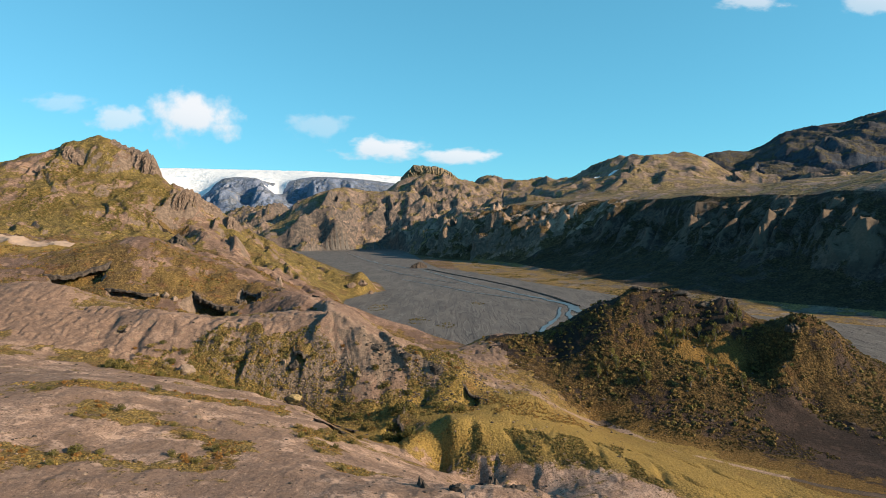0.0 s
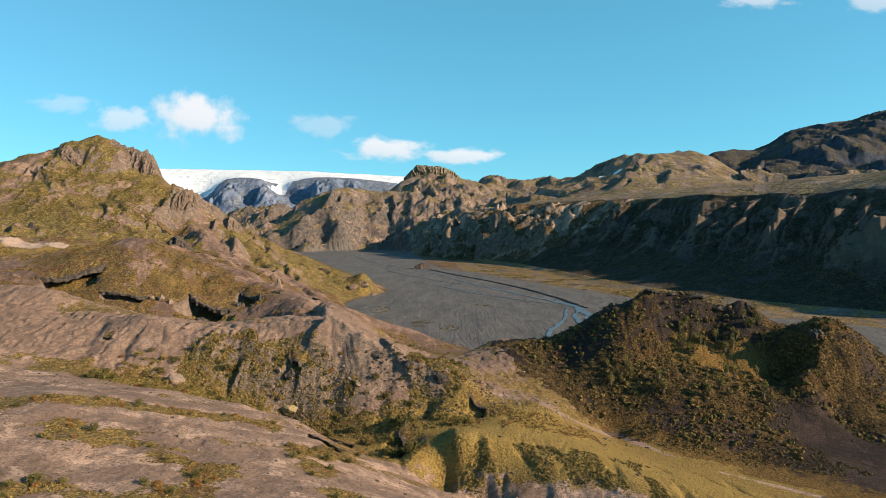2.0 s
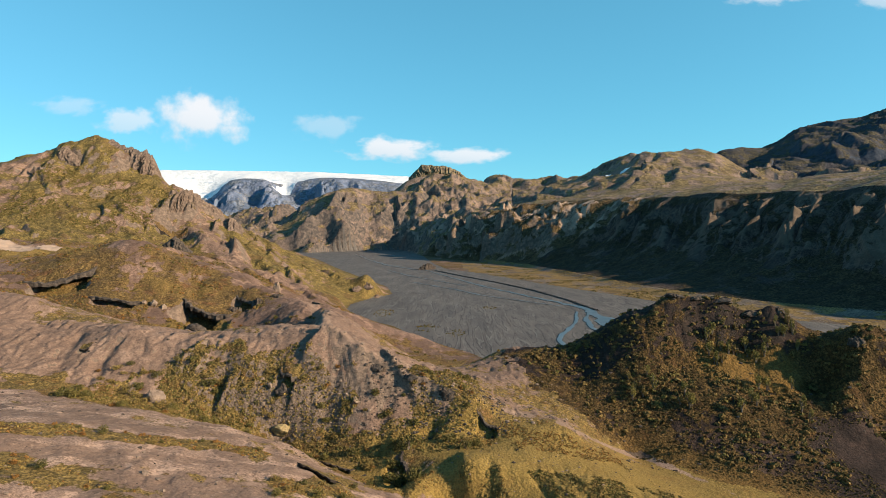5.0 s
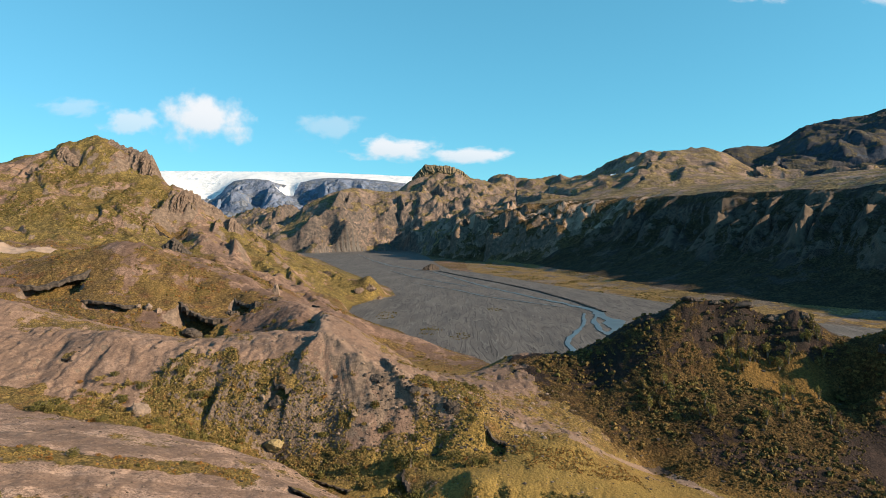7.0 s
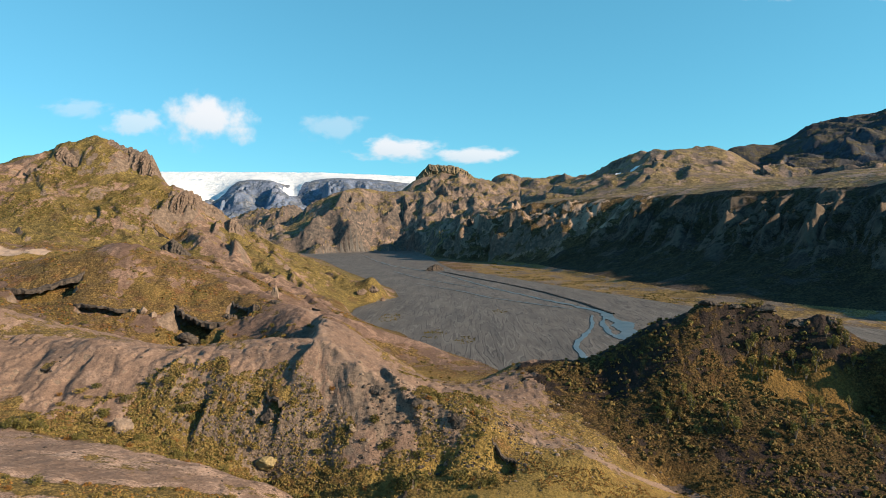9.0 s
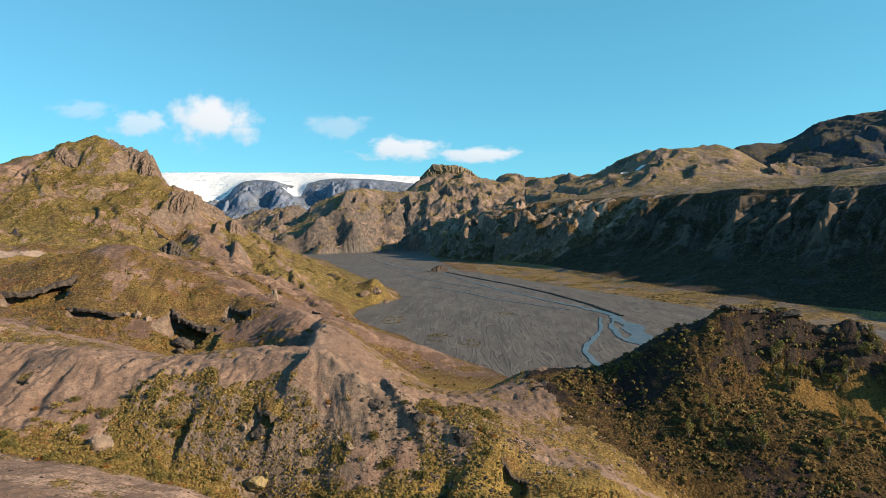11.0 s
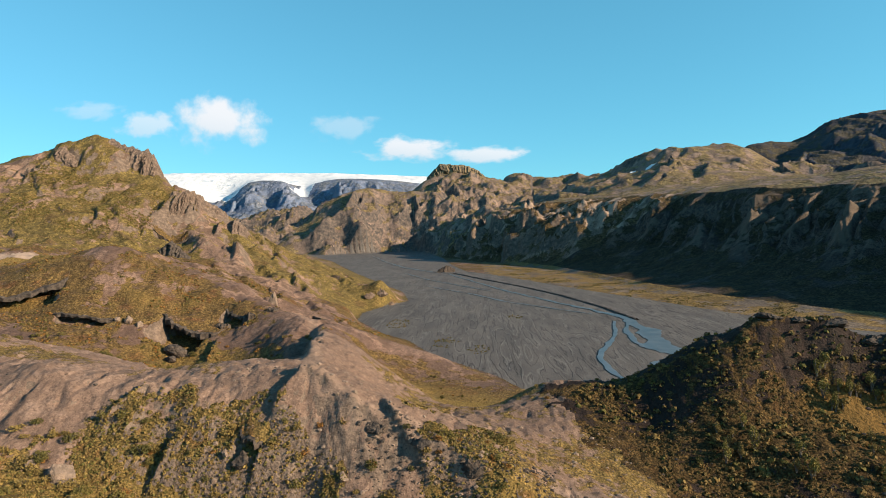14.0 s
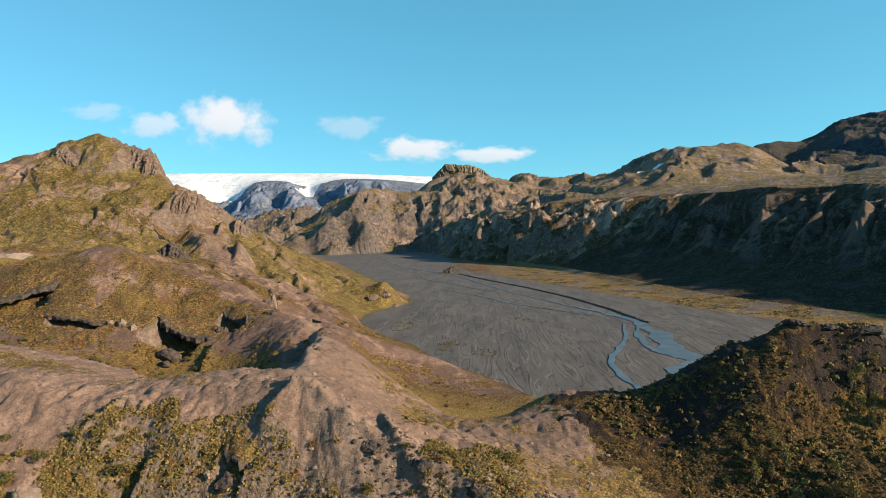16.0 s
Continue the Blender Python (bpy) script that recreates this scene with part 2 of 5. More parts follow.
NEAR = {
    "terrace": [(-126, 140, 37.9), (-89, 144, 38.0), (-58, 139, 31.0), (-52, 153, 27.0), (-33, 160, 22.0), (-20, 160, 16.0)],
    "terrace_back": [(-128, 170, 34.9), (-109, 178, 32.2), (-81, 185, 27.4), (-60, 185, 23.3), (-44, 185, 18.4)],
    "mid": [(-83, 110, 37.3), (-65, 115, 33.3), (-45, 122, 30.0), (-26, 120, 26.8), (-17, 120, 24.4)],
    "brow": [(-64, 84, 36.3), (-43, 92, 32.6), (-21, 98, 29.9), (-14, 100, 29.7), (-3, 108, 26.5), (10, 112, 25.6), (23, 108, 24.7)],
    "brow_side": [(30, 100, 14.0), (50, 85, 8.0), (90, 70, 3.0)],
    "under": [(-120, 40, 44.0), (-40, 40, 38.0), (20, 40, 32.0), (90, 30, 15.0)],
    "back": [(-300, -60, 60.0), (-100, -80, 45.0), (100, -80, 35.0), (300, -60, 10.0), (420, 100, 0.0)],
    "mound_top": [(-15, 190, 12.6), (-7, 198, 15.6), (6, 203, 16.9), (18, 198, 15.6), (31, 196, 13.9)],
    "mound_brow": [(-9, 176, 12.9), (3, 176, 14.3), (16, 176, 13.8), (32, 173, 13.0), (45, 168, 10.8), (57, 160, 9.2), (68, 150, 8.1)],
    "mound_foot": [(-15, 170, 11.7), (2, 160, 7.6), (17, 155, 7.4), (30, 145, 8.2)],
    "path": [(32, 206, 17.0), (44, 212, 9.6), (60, 219, 2.0), (77, 190, 2.4), (95, 180, 0.9), (109, 168, 0.9), (127, 160, -0.3)],
}
KNOLL = {
    "crest": [(50, 283, 25.9), (61, 280, 32.6), (72, 277, 39.8), (81, 275, 42.7), (87, 273, 47.8), (95, 271, 48.0), (106, 267, 47.6), (126, 264, 44.9), (130, 262, 40.6), (139, 258, 34.6)],
    "knob": [(139, 244, 31.7), (145, 241, 35.0), (155, 242, 35.3), (163, 242, 31.5), (171, 241, 22.9), (185, 245, 17.7), (228, 245, 10.1)],
    "saddle_crest": [(-12, 302, 5.0), (0, 292, 8.5), (8, 291, 14.0), (15, 290, 19.0), (26, 288, 23.1), (38, 286, 23.7)],
    "shelf": [(91, 253, 24.0), (98, 260, 33.0), (113, 256, 28.0), (124, 247, 22.0), (131, 245, 20.5), (137, 243, 20.5)],
    "slope": [(50, 258, 19.0), (57, 246, 18.0), (83, 233, 17.0), (112, 225, 13.2), (144, 228, 12.4), (166, 228, 12.4)],
    "foot": [(63, 221, 5.0), (75, 212, 3.3), (94, 205, 1.7), (112, 195, 0.5), (127, 188, -0.5), (142, 180, -0.8)],
    "shoulder": [(133, 232, 22.6), (155, 234, 22.1)],
    "lee": [(60, 318, 1.0), (100, 315, 1.0), (150, 305, 1.0), (210, 285, 1.0), (290, 265, 1.0), (30, 316, 1.0), (0, 322, 2.0)],
    "east": [(220, 225, 6.0), (200, 180, 3.0), (300, 150, 1.0), (180, 130, 2.0)],
}

LEVEE = [(-30, 1090), (15, 968), (62, 852), (97, 746), (121, 642), (131, 565)]
RIVER = [(-548, 2016), (-359, 1571), (-211, 1137), (-124, 901), (-86, 800), (-70, 712), (-92, 664), (-103, 621), (-100, 580), (-66, 511),
         (-46, 486), (-28, 442), (-6, 410), (9, 388), (21, 363), (36, 336), (60, 318), (100, 315), (150, 305), (210, 285), (290, 262), (420, 250), (480, 330),
         (400, 395), (330, 450), (260, 520), (215, 610), (178, 700), (120, 830), (70, 960), (30, 1060), (-10, 1130), (-40, 1300), (-78, 1640),
         (-154, 2041), (-194, 2150), (-329, 2090), (-418, 2030), (-471, 1935)]


def spread(groups, step):
    """Points along all lines, at even steps on the warped plan."""
    pts = []
    for lines in groups:
        for line in lines.values():
            for a, b in zip(line, line[1:]):
                wa, wb = warp(a[0], a[1]), warp(b[0], b[1])
                n = max(1, int(math.dist(wa, wb) / step))
                pts += [[a[i] + (b[i] - a[i]) * k / n for i in range(3)] for k in range(n)]
            pts.append(list(line[-1]))
    return np.array(pts, float)


def reach(y):
    return np.sqrt((y + 150.0) ** 2 + 40.0 ** 2) if isinstance(y, np.ndarray) else math.hypot(y + 150.0, 40.0)


def warp(x, y):
    r = reach(y)
    return (x / r, np.log(r)) if isinstance(r, np.ndarray) else (x / r, math.log(r))


SITES = spread([FAR, CENTRE, RIGHT, LEFT, CAVES, SCOOP, NEAR, KNOLL], 0.032)
SITES = np.vstack([SITES, [(x, y, 0.0) for x, y in RIVER], [(-60, 620, 0), (0, 520, 0), (60, 480, 0), (100, 420, 0), (200, 380, 0), (60, 700, 0), (-20, 850, 0),
                   (-100, 1100, 0), (-200, 1500, 0), (-330, 1900, 0), (300, 330, 0)]])
SU, SV = warp(SITES[:, 0], SITES[:, 1])
_, keep = np.unique(np.round(np.stack([SU, SV], 1) / 0.004), axis=0, return_index=True)
SITES, SU, SV = SITES[keep], SU[keep], SV[keep]


def kernel(d2):
    return np.sqrt(d2 + 0.00006)


system = kernel((SU[:, None] - SU) ** 2 + (SV[:, None] - SV) ** 2)
system = np.block([[system, np.ones((len(SU), 1))], [np.ones((1, len(SU))), np.zeros((1, 1))]])
system[:len(SU), :len(SU)] -= np.eye(len(SU)) * 0.001
WEIGHTS = np.linalg.solve(system, np.append(SITES[:, 2] / reach(SITES[:, 1]), 0.0)).astype(np.float32)


def form(x, y):
    """The bare landform between the lines."""
    u, v = (a.ravel().astype(np.float32) for a in warp(x, y))
    su, sv, out = SU.astype(np.float32), SV.astype(np.float32), np.empty(u.size, np.float32)
    for i in range(0, u.size, 20000):
        s = slice(i, i + 20000)
        d2 = (u[s, None] - su) ** 2 + (v[s, None] - sv) ** 2
        out[s] = np.sqrt(d2 + np.float32(0.00006)) @ WEIGHTS[:-1] + WEIGHTS[-1]
    return out.reshape(x.shape).astype(float) * reach(y)


def form_grid(x, y):
    """The same on the whole grid: worked out at every second node and filled in between."""
    rows, cols = np.unique(np.append(np.arange(0, x.shape[0], 2), x.shape[0] - 1)), np.unique(np.append(np.arange(0, x.shape[1], 2), x.shape[1] - 1))
    coarse = form(x[np.ix_(rows, cols)], y[np.ix_(rows, cols)])
    i, j = np.arange(x.shape[0]), np.arange(x.shape[1])
    a = np.clip(np.searchsorted(rows, i, "right") - 1, 0, len(rows) - 2)
    b = np.clip(np.searchsorted(cols, j, "right") - 1, 0, len(cols) - 2)
    fa = ((i - rows[a]) / (rows[a + 1] - rows[a]))[:, None]
    fb = ((j - cols[b]) / (cols[b + 1] - cols[b]))[None, :]
    half = coarse[a] * (1 - fa) + coarse[a + 1] * fa
    return half[:, b] * (1 - fb) + half[:, b + 1] * fb


# small ribs (+) and gullies (-) of the near slopes: line on the plan, height, half width
RIBS = [([(-43, 229), (-30, 219), (-20, 217), (-6, 211), (6, 207)], 2.0, 2.2),
        ([(-150, 243), (-120, 233), (-98, 223), (-87, 221), (-67, 220), (-55, 225)], 0.9, 3.0), ([(-50, 255), (-58, 290), (-66, 330), (-80, 375)], 1.8, 5.0),
        ([(-84, 395), (-76, 340), (-62, 280), (-54, 245)], -5.0, 5.5), ([(-72, 216), (-74, 208), (-70, 203)], -1.8, 2.2), ([(-110, 224), (-112, 214), (-108, 206)], -1.4, 2.0), ([(-128, 232), (-126, 218), (-120, 206)], -1.2, 2.5),
        ([(-36, 220), (-38, 210), (-36, 200)], -1.6, 2.4), ([(-62, 218), (-62, 208)], 1.6, 2.0), ([(-20, 212), (-22, 202), (-20, 192)], -1.4, 2.2), ([(-80, 219), (-82, 209)], 1.3, 2.0),
        ([(-5, 205), (-8, 197)], -1.2, 2.0), ([(-240, 345), (-190, 338), (-150, 352)], -2.0, 5.0), ([(-160, 318), (-135, 310), (-112, 288)], 1.8, 4.0), ([(-200, 408), (-193, 385)], -2.5, 6.0), ([(-170, 425), (-160, 392)], -3.0, 6.0),
        ([(-300, 700), (-262, 640), (-226, 602)], 5.0, 9.0), ([(-262, 700), (-215, 640), (-180, 585)], -5.0, 10.0), ([(-215, 690), (-170, 625), (-135, 570)], 4.0, 9.0), ([(-400, 780), (-390, 700), (-385, 620)], -6.0, 14.0),
        ([(-440, 780), (-438, 700), (-430, 620)], 5.0, 14.0), ([(-365, 780), (-350, 720), (-345, 650)], 5.0, 12.0), ([(108, 262), (112, 240), (116, 222)], -1.6, 4.0), ([(92, 258), (94, 238), (97, 220)], 1.4, 4.0), ([(135, 240), (140, 225), (146, 208)], -1.5, 4.0), ([(127, 246), (132, 240), (136, 232)], -3.0, 5.0)]
# sharp ledges, steep towards the west: line on the plan, height, width of the gentle and of the steep side
LEDGES = [([(-80.9, 229), (-83.4, 221.4), (-86.2, 218.5), (-87.5, 212)], 1.9, 5.0, 1.6), ([(-43.5, 233), (-45.3, 224), (-46.7, 221), (-49, 214)], 2.4, 5.0, 0.9), ([(-69.8, 215), (-69.9, 210.3), (-71.1, 207.2), (-71.5, 202)], 2.0, 3.5, 1.3),
          ([(-24, 226), (-20, 217), (-14, 211), (-8.9, 206)], 2.4, 6.0, 1.2), ([(-48, 250), (-54, 272), (-60, 300), (-66, 330)], 2.2, 10.0, 3.0), ([(-131, 380), (-129, 366), (-126, 350)], 3.5, 5.0, 1.2),
          ([(2.2, 190), (2.6, 178), (2.9, 168), (3.0, 160)], 0.9, 6.0, 2.4), ([(10.3, 182), (12.4, 172), (13.5, 160)], 0.9, 6.0, 2.6), ([(21, 174), (26.8, 164), (29, 153)], 1.0, 8.0, 3.0), ([(36, 170), (43, 158), (48, 146)], 0.7, 7.0, 3.0),
          ([(145.5, 250), (147, 241), (150, 237), (154, 231)], 1.6, 14.0, 2.5), ([(-250.5, 700), (-240, 670), (-222, 630), (-212, 604)], 9.0, 16.0, 4.0),
          ([(-319, 735), (-322, 715), (-326, 690), (-330, 668)], 12.0, 18.0, 4.0), ([(-300, 745), (-303, 725), (-306, 700)], 7.0, 12.0, 3.0), ([(-486, 760), (-476, 735), (-470, 705), (-462, 670)], 8.0, 16.0, 4.0), ([(-452, 780), (-446, 750), (-440, 720)], 5.0, 14.0, 4.0),
          ([(-276, 735), (-274, 715), (-268, 690)], 6.0, 12.0, 3.0), ([(-170, 640), (-158, 600), (-146, 575)], 4.0, 10.0, 3.0),
          ([(-440, 2380), (-436, 2330), (-444, 2240), (-468, 2166), (-511, 2089), (-592, 2037)], 34.0, 130.0, 34.0), ([(-214, 2430), (-200, 2340), (-187, 2268)], 26.0, 90.0, 22.0), 
          ([(104, 1514), (83, 1453), (78, 1342)], 33.6, 60.0, 16.0), ([(40, 1720), (18, 1642), (-14, 1527)], 36.4, 70.0, 18.0), ([(140, 1600), (125, 1500), (112, 1380)], 28.0, 50.0, 14.0), 
          ([(800, 2230), (747, 2157), (617, 1951), (495, 1787)], 20.0, 120.0, 35.0), ([(762, 2009), (652, 1766)], 13.0, 90.0, 30.0),
          ([(1836, 2769), (1620, 2520), (1400, 2267)], 60.0, 200.0, 50.0), ([(1528, 2841), (1240, 2350), (1000, 1950)], 45.0, 160.0, 40.0), ([(-104, 2908), (-154, 2799), (-178, 2764)], 25.0, 90.0, 25.0),
          ([(-1480, 4113), (-1486, 4010), (-1500, 3831), (-1490, 3650)], 70.0, 260.0, 50.0), ([(-890, 4080), (-850, 3900), (-800, 3700)], 60.0, 220.0, 50.0), ([(-1240, 4100), (-1215, 3900), (-1180, 3700)], 45.0, 160.0, 40.0)]
# hollows under rock brows: x, y, width, height, depth, turn
HOLLOWS = [(-240, 388, 32, 10, 12, 28), (-199, 373, 25, 6, 8, 8), (-151, 383, 27, 12, 14, -14), (-130, 400, 19, 6, 8, -30), (-186, 338, 10, 2.6, 4, 12), (-301, 662, 26, 16, 14, 25),
           (-88, 404, 10, 7, 7, -55), (-52, 212, 6, 4, 4, -25), (-33, 190, 9, 2.6, 4, -8), (-31, 161, 10, 2.0, 4, -22), (-120, 219, 3.0, 1.6, 2.5, 0), (-13, 187, 9, 4, 5, -60), (10, 204, 6, 3.5, 3, -20)]


def into(x, y, cx, cy, turn):
    """Across and inward distance from the mouth of a hollow."""
    c, s = math.cos(radians(turn)), math.sin(radians(turn))
    return (x - cx) * c + (y - cy) * s, -(x - cx) * s + (y - cy) * c


def carve(x, y):
    cut = np.zeros_like(x)
    for cx, cy, w, h, d, turn in HOLLOWS:
        near = (np.abs(x - cx) < w + d) & (np.abs(y - cy) < w + d)
        a, b = into(x[near], y[near], cx, cy, turn)
        k = smooth(w * 0.56, w * 0.38, np.abs(a) + 0.05 * w * np.sin(b * 0.4 + a * 0.25)) * smooth(-1.5 * h, -0.3 * h, b) * smooth(d, d * 0.75, b)
        cut[near] = np.maximum(cut[near], k * h * 0.85)
    return cut


CLIFF_FOOT = [p[:2] for p in RIGHT["foot"]]
CLIFF_RIM = [p[:2] for p in RIGHT["rim"]]


def land(x, y):
    """Height, and the masks that say what covers the ground."""
    z = form_grid(x, y)
    river = inside(x, y, RIVER)
    bank, _ = to_line(x, y, RIVER + RIVER[:1])
    bank = np.where(river, -bank, bank)
    far = smooth(1300, 2600, y)
    # cliff zone: between foot and rim of the shaded scarp, 0 at the foot, 1 at the rim
    east = inside(x, y, CLIFF_FOOT + [(1500, 340), (1500, 2041)])
    beyond = inside(x, y, CLIFF_RIM + [(1900, 480), (1900, 2330), (60, 2330)]) & east
    face_zone = east & ~beyond & (y < 2050)
    ex, ey = x[face_zone], y[face_zone]
    d_foot, _ = to_line(ex, ey, CLIFF_FOOT)
    d_rim, s_rim = to_line(ex, ey, CLIFF_RIM)
    rise = d_foot / (d_foot + d_rim)
    bulge = np.sin(np.clip(rise, 0, 1) * math.pi) ** 0.7 * (ey < 2000)
    rim_len = np.cumsum([0.0] + [math.dist(a, b) for a, b in zip(CLIFF_RIM, CLIFF_RIM[1:])])
    high = np.interp(s_rim * rim_len[-1], rim_len, [p[2] for p in RIGHT["rim"]])
    near_end = smooth(1350, 1050, ey)
    # hollow profile below the rim, so that the whole face lies in its shade
    z[face_zone] += near_end * (4 + (high - 4) * np.clip(rise, 0, 1) ** 1.5 - z[face_zone])
    wall = np.zeros(x.shape)
    wall[face_zone] = bulge
    crests = np.zeros(x.shape)
    ribs = ridged(ey - 1.1 * ex + 22 * fbm(ex, ey, 90, 3, 5), ex * 0.3, 88, 4, 21)
    crags = fins(ex, ey, 46, 23, -0.75, 0.3)
    # mask of rib crests, later coloured pale to paint sunlight on them
    crests[face_zone] = smooth(0.66, 0.9, ribs + 0.22 * crags + 0.22 * fbm(ex, ey, 14, 4, 11)) * smooth(0.28, 0.55, rise)
    z[face_zone] += bulge * near_end * ((ribs - 0.50) * (40 * smooth(0.25, 0.8, rise) + 5) + crags * 15 * smooth(0.35, 0.7, rise) * smooth(1.02, 0.9, rise) + fbm(ex, ey, 26, 4, 8) * 2.2)
    z[face_zone] += bulge * (1 - near_end) * ((ridged(ex, ey, 130, 5, 54, 0.55) - 0.5) * 58 + fins(ex, ey, 95, 58, -0.3, 0.35) * 18 + (ridged(ex, ey, 40, 4, 59, 0.6) - 0.6) * 9)
    z = np.where(east & ~beyond, np.maximum(z, 1.5), z)
    # general relief, growing with distance
    rough = smooth(0.5, 25, z) * smooth(2, 40, bank)
    n = y < 520
    nx, ny, nr, nz = x[n], y[n], rough[n], z[n]
    near = 1 - smooth(330, 520, ny)
    calm = 1 - 0.6 * smooth(205, 185, ny) * smooth(25, -15, nx)
    nz += nr * near * calm * (fbm(nx, ny, 30, 4, 1) * 0.7 + (ridged(nx, ny, 19, 4, 4) - 0.6) * 0.6)
    # stepped gravel terraces of the near slope, and small gullies that run down the bare faces
    bench = smooth(60, 90, ny) * smooth(215, 185, ny) * smooth(10, -30, nx)
    nz += bench * 0.14 * np.sin(2 * math.pi * (nz + 0.5 * fbm(nx, ny, 30, 2, 17)) / 2.6)
    face = near * smooth(0.5, 25, nz)
    mound, _ = to_line(nx, ny, [(-8, 188), (15, 188), (45, 180), (75, 160)], 60)
    broken = face * smooth(14, 30, mound) * calm
    nz += broken * ((ridged(nx, ny, 9, 4, 43) - 0.6) * 0.6 + (ridged(nx, ny, 3.2, 3, 48) - 0.6) * 0.55 + fbm(nx, ny, 4, 4, 44) * 0.35 + (fins(nx, ny, 7.5, 49, 0.35) - 0.3) * 0.9 * smooth(0.0, 0.5, fbm(nx, ny, 26, 2, 42)))
    nz -= face * (calm - 0.4) / 0.6 * 0.55 * smooth(0.7, 1.0, ridged(nx + 1.5 * fbm(nx, ny, 12, 2, 45), ny * 0.22, 6.5, 2, 41))
    m = mound < 32
    nz[m] -= smooth(30, 12, mound[m]) * 0.9 * smooth(0.55, 1.0, ridged(nx[m] * 0.8 + ny[m] * 0.2, ny[m] * 0.3, 11, 2, 46)) * smooth(185, 172, ny[m])
    z[n] = nz
    for line, high, half in RIBS:
        box = (x > min(p[0] for p in line) - 4 * half) & (x < max(p[0] for p in line) + 4 * half) & (y > min(p[1] for p in line) - 4 * half) & (y < max(p[1] for p in line) + 4 * half)
        d, along = to_line(x[box], y[box], line)
        d = np.abs(d + half * 0.5 * fbm(x[box], y[box], half * 4, 2, 47))
        z[box] += high * (np.exp(-d / half) if high > 0 else np.exp(-(d / half) ** 2)) * smooth(0, 0.15, along + 0.05) * smooth(1.0, 0.8, along - 0.02)
    for line, high, gentle, sharp in LEDGES:
        ly = sorted(line, key=lambda p: p[1])
        box = (x > min(p[0] for p in line) - 4 * gentle) & (x < max(p[0] for p in line) + 5 * gentle) & (y > ly[0][1] - 3) & (y < ly[-1][1] + 3)
        d, along = to_line(x[box], y[box], line)
        side = x[box] - np.interp(y[box], [p[1] for p in ly], [p[0] for p in ly]) + sharp * 1.6 * fbm(x[box], y[box], gentle, 4, 83)
        z[box] += high * np.where(side > 0, np.exp(-d / gentle), smooth(sharp, 0, d) - (0.8 * smooth(0, sharp, d) * np.exp(-d / gentle) if sharp > 10 else 0)) * smooth(0, 0.3, along + 0.02) * smooth(1.0, 0.72, along - 0.02)
    mid = smooth(330, 520, y) * (1 - far)
    left = (x < -60) & (y > 330) & (y < 1200)
    z += rough * mid * local(left, x, y, lambda a, b: fbm(a, b, 60, 5, 2) * 3.2 + (ridged(a, b, 34, 4, 6) - 0.6) * 4 + (ridged(a, b, 11, 3, 7) - 0.6) * 2.2 + (fins(a, b, 30, 60, 0.3) - 0.3) * 4.5)
    z += rough * mid * local(beyond, x, y, lambda a, b: fbm(a, b, 120, 4, 12) * 4)
    hills = smooth(1500, 1900, y)
    # crests keep the line of the sky
    high = y > 1500
    crest = np.full(int(high.sum()), 1e9)
    for line in (RIGHT["ridge_a"], RIGHT["dark_sky"], CENTRE["peak_crest"], CENTRE["hill_crest"], CENTRE["plateau_sky"], FAR["blue_rim"]):
        crest = np.minimum(crest, to_line(x[high], y[high], [p[:2] for p in line])[0])
    hills[high] *= 0.22 + 0.78 * smooth(15, 130, crest)
    east_hills = (x > 0.10 * y) & (y > 1500)
    z += rough * hills * np.where(beyond & (y < 1900), 0.2, 1) * local(east_hills, x, y, lambda a, b: (ridged(a + 0.3 * b, b, 420, 5, 51, 0.45) - 0.62) * 62 + (fins(a, b, 260, 61, 0.3, 0.35) - 0.35) * 30 + (ridged(a, b, 110, 4, 53) - 0.62) * smooth(900, 1300, a) * 12 + (ridged(a + 0.2 * b, b * 0.7, 170, 4, 55) - 0.62) * 26 + fbm(a, b, 60, 3, 52) * 2.5)
    west_hills = ~east_hills & (y > 1500)
    z += rough * hills * (1 + 0.5 * far) * np.where(y > 4180, 0.12, np.where(y > 3300, 0.85, 1)) * local(west_hills, x, y, lambda a, b: (ridged(a, b, 260, 6, 9, 0.55) - 0.62) * np.where(b < 2700, 52, 30) + (ridged(a, b, 90, 5, 19, 0.6) - 0.6) * 20 + (fins(a, b, 150, 62, -0.25, 0.4) - 0.35) * np.where(b < 2700, 22, 14))
    # river flat and meadow
    z = np.where(river, local(river, x, y, lambda a, b: fbm(a, b, 30, 3, 3) * 0.12), np.maximum(z, smooth(0, 6, bank) * 0.5 + 0.1) * smooth(-1, 10, bank) + 0.0)
    return z, dict(river=river, bank=bank, wall=wall, crests=crests, beyond=beyond, east=east)


def span(y):
    """Half width of the sheet's columns, which fan out with the view."""
    return np.hypot(y + 30.0, 110.0)


u_in = np.linspace(-0.84, 0.84, 900)
u_out = 0.84 + (np.linspace(0, 1, 26)[1:] ** 1.6) * 0.9
US = np.concatenate([-u_out[::-1], u_in, u_out])
YS = [-92.0]
while YS[-1] < 4830:
    y = YS[-1]
    YS.append(y + (3.5 if y < 60 else 1.0 if y < 110 else 0.5 if y < 240 else 0.9 if y < 290 else max(1.1, 0.0040 * y) if y < 1250 else 0.0052 * y))
YS = np.array(YS)
GX = span(YS)[:, None] * US[None, :]
GY = np.repeat(YS[:, None], len(US), 1)
GZ_WHOLE, MASK = land(GX, GY)
GZ = GZ_WHOLE - carve(GX, GY)

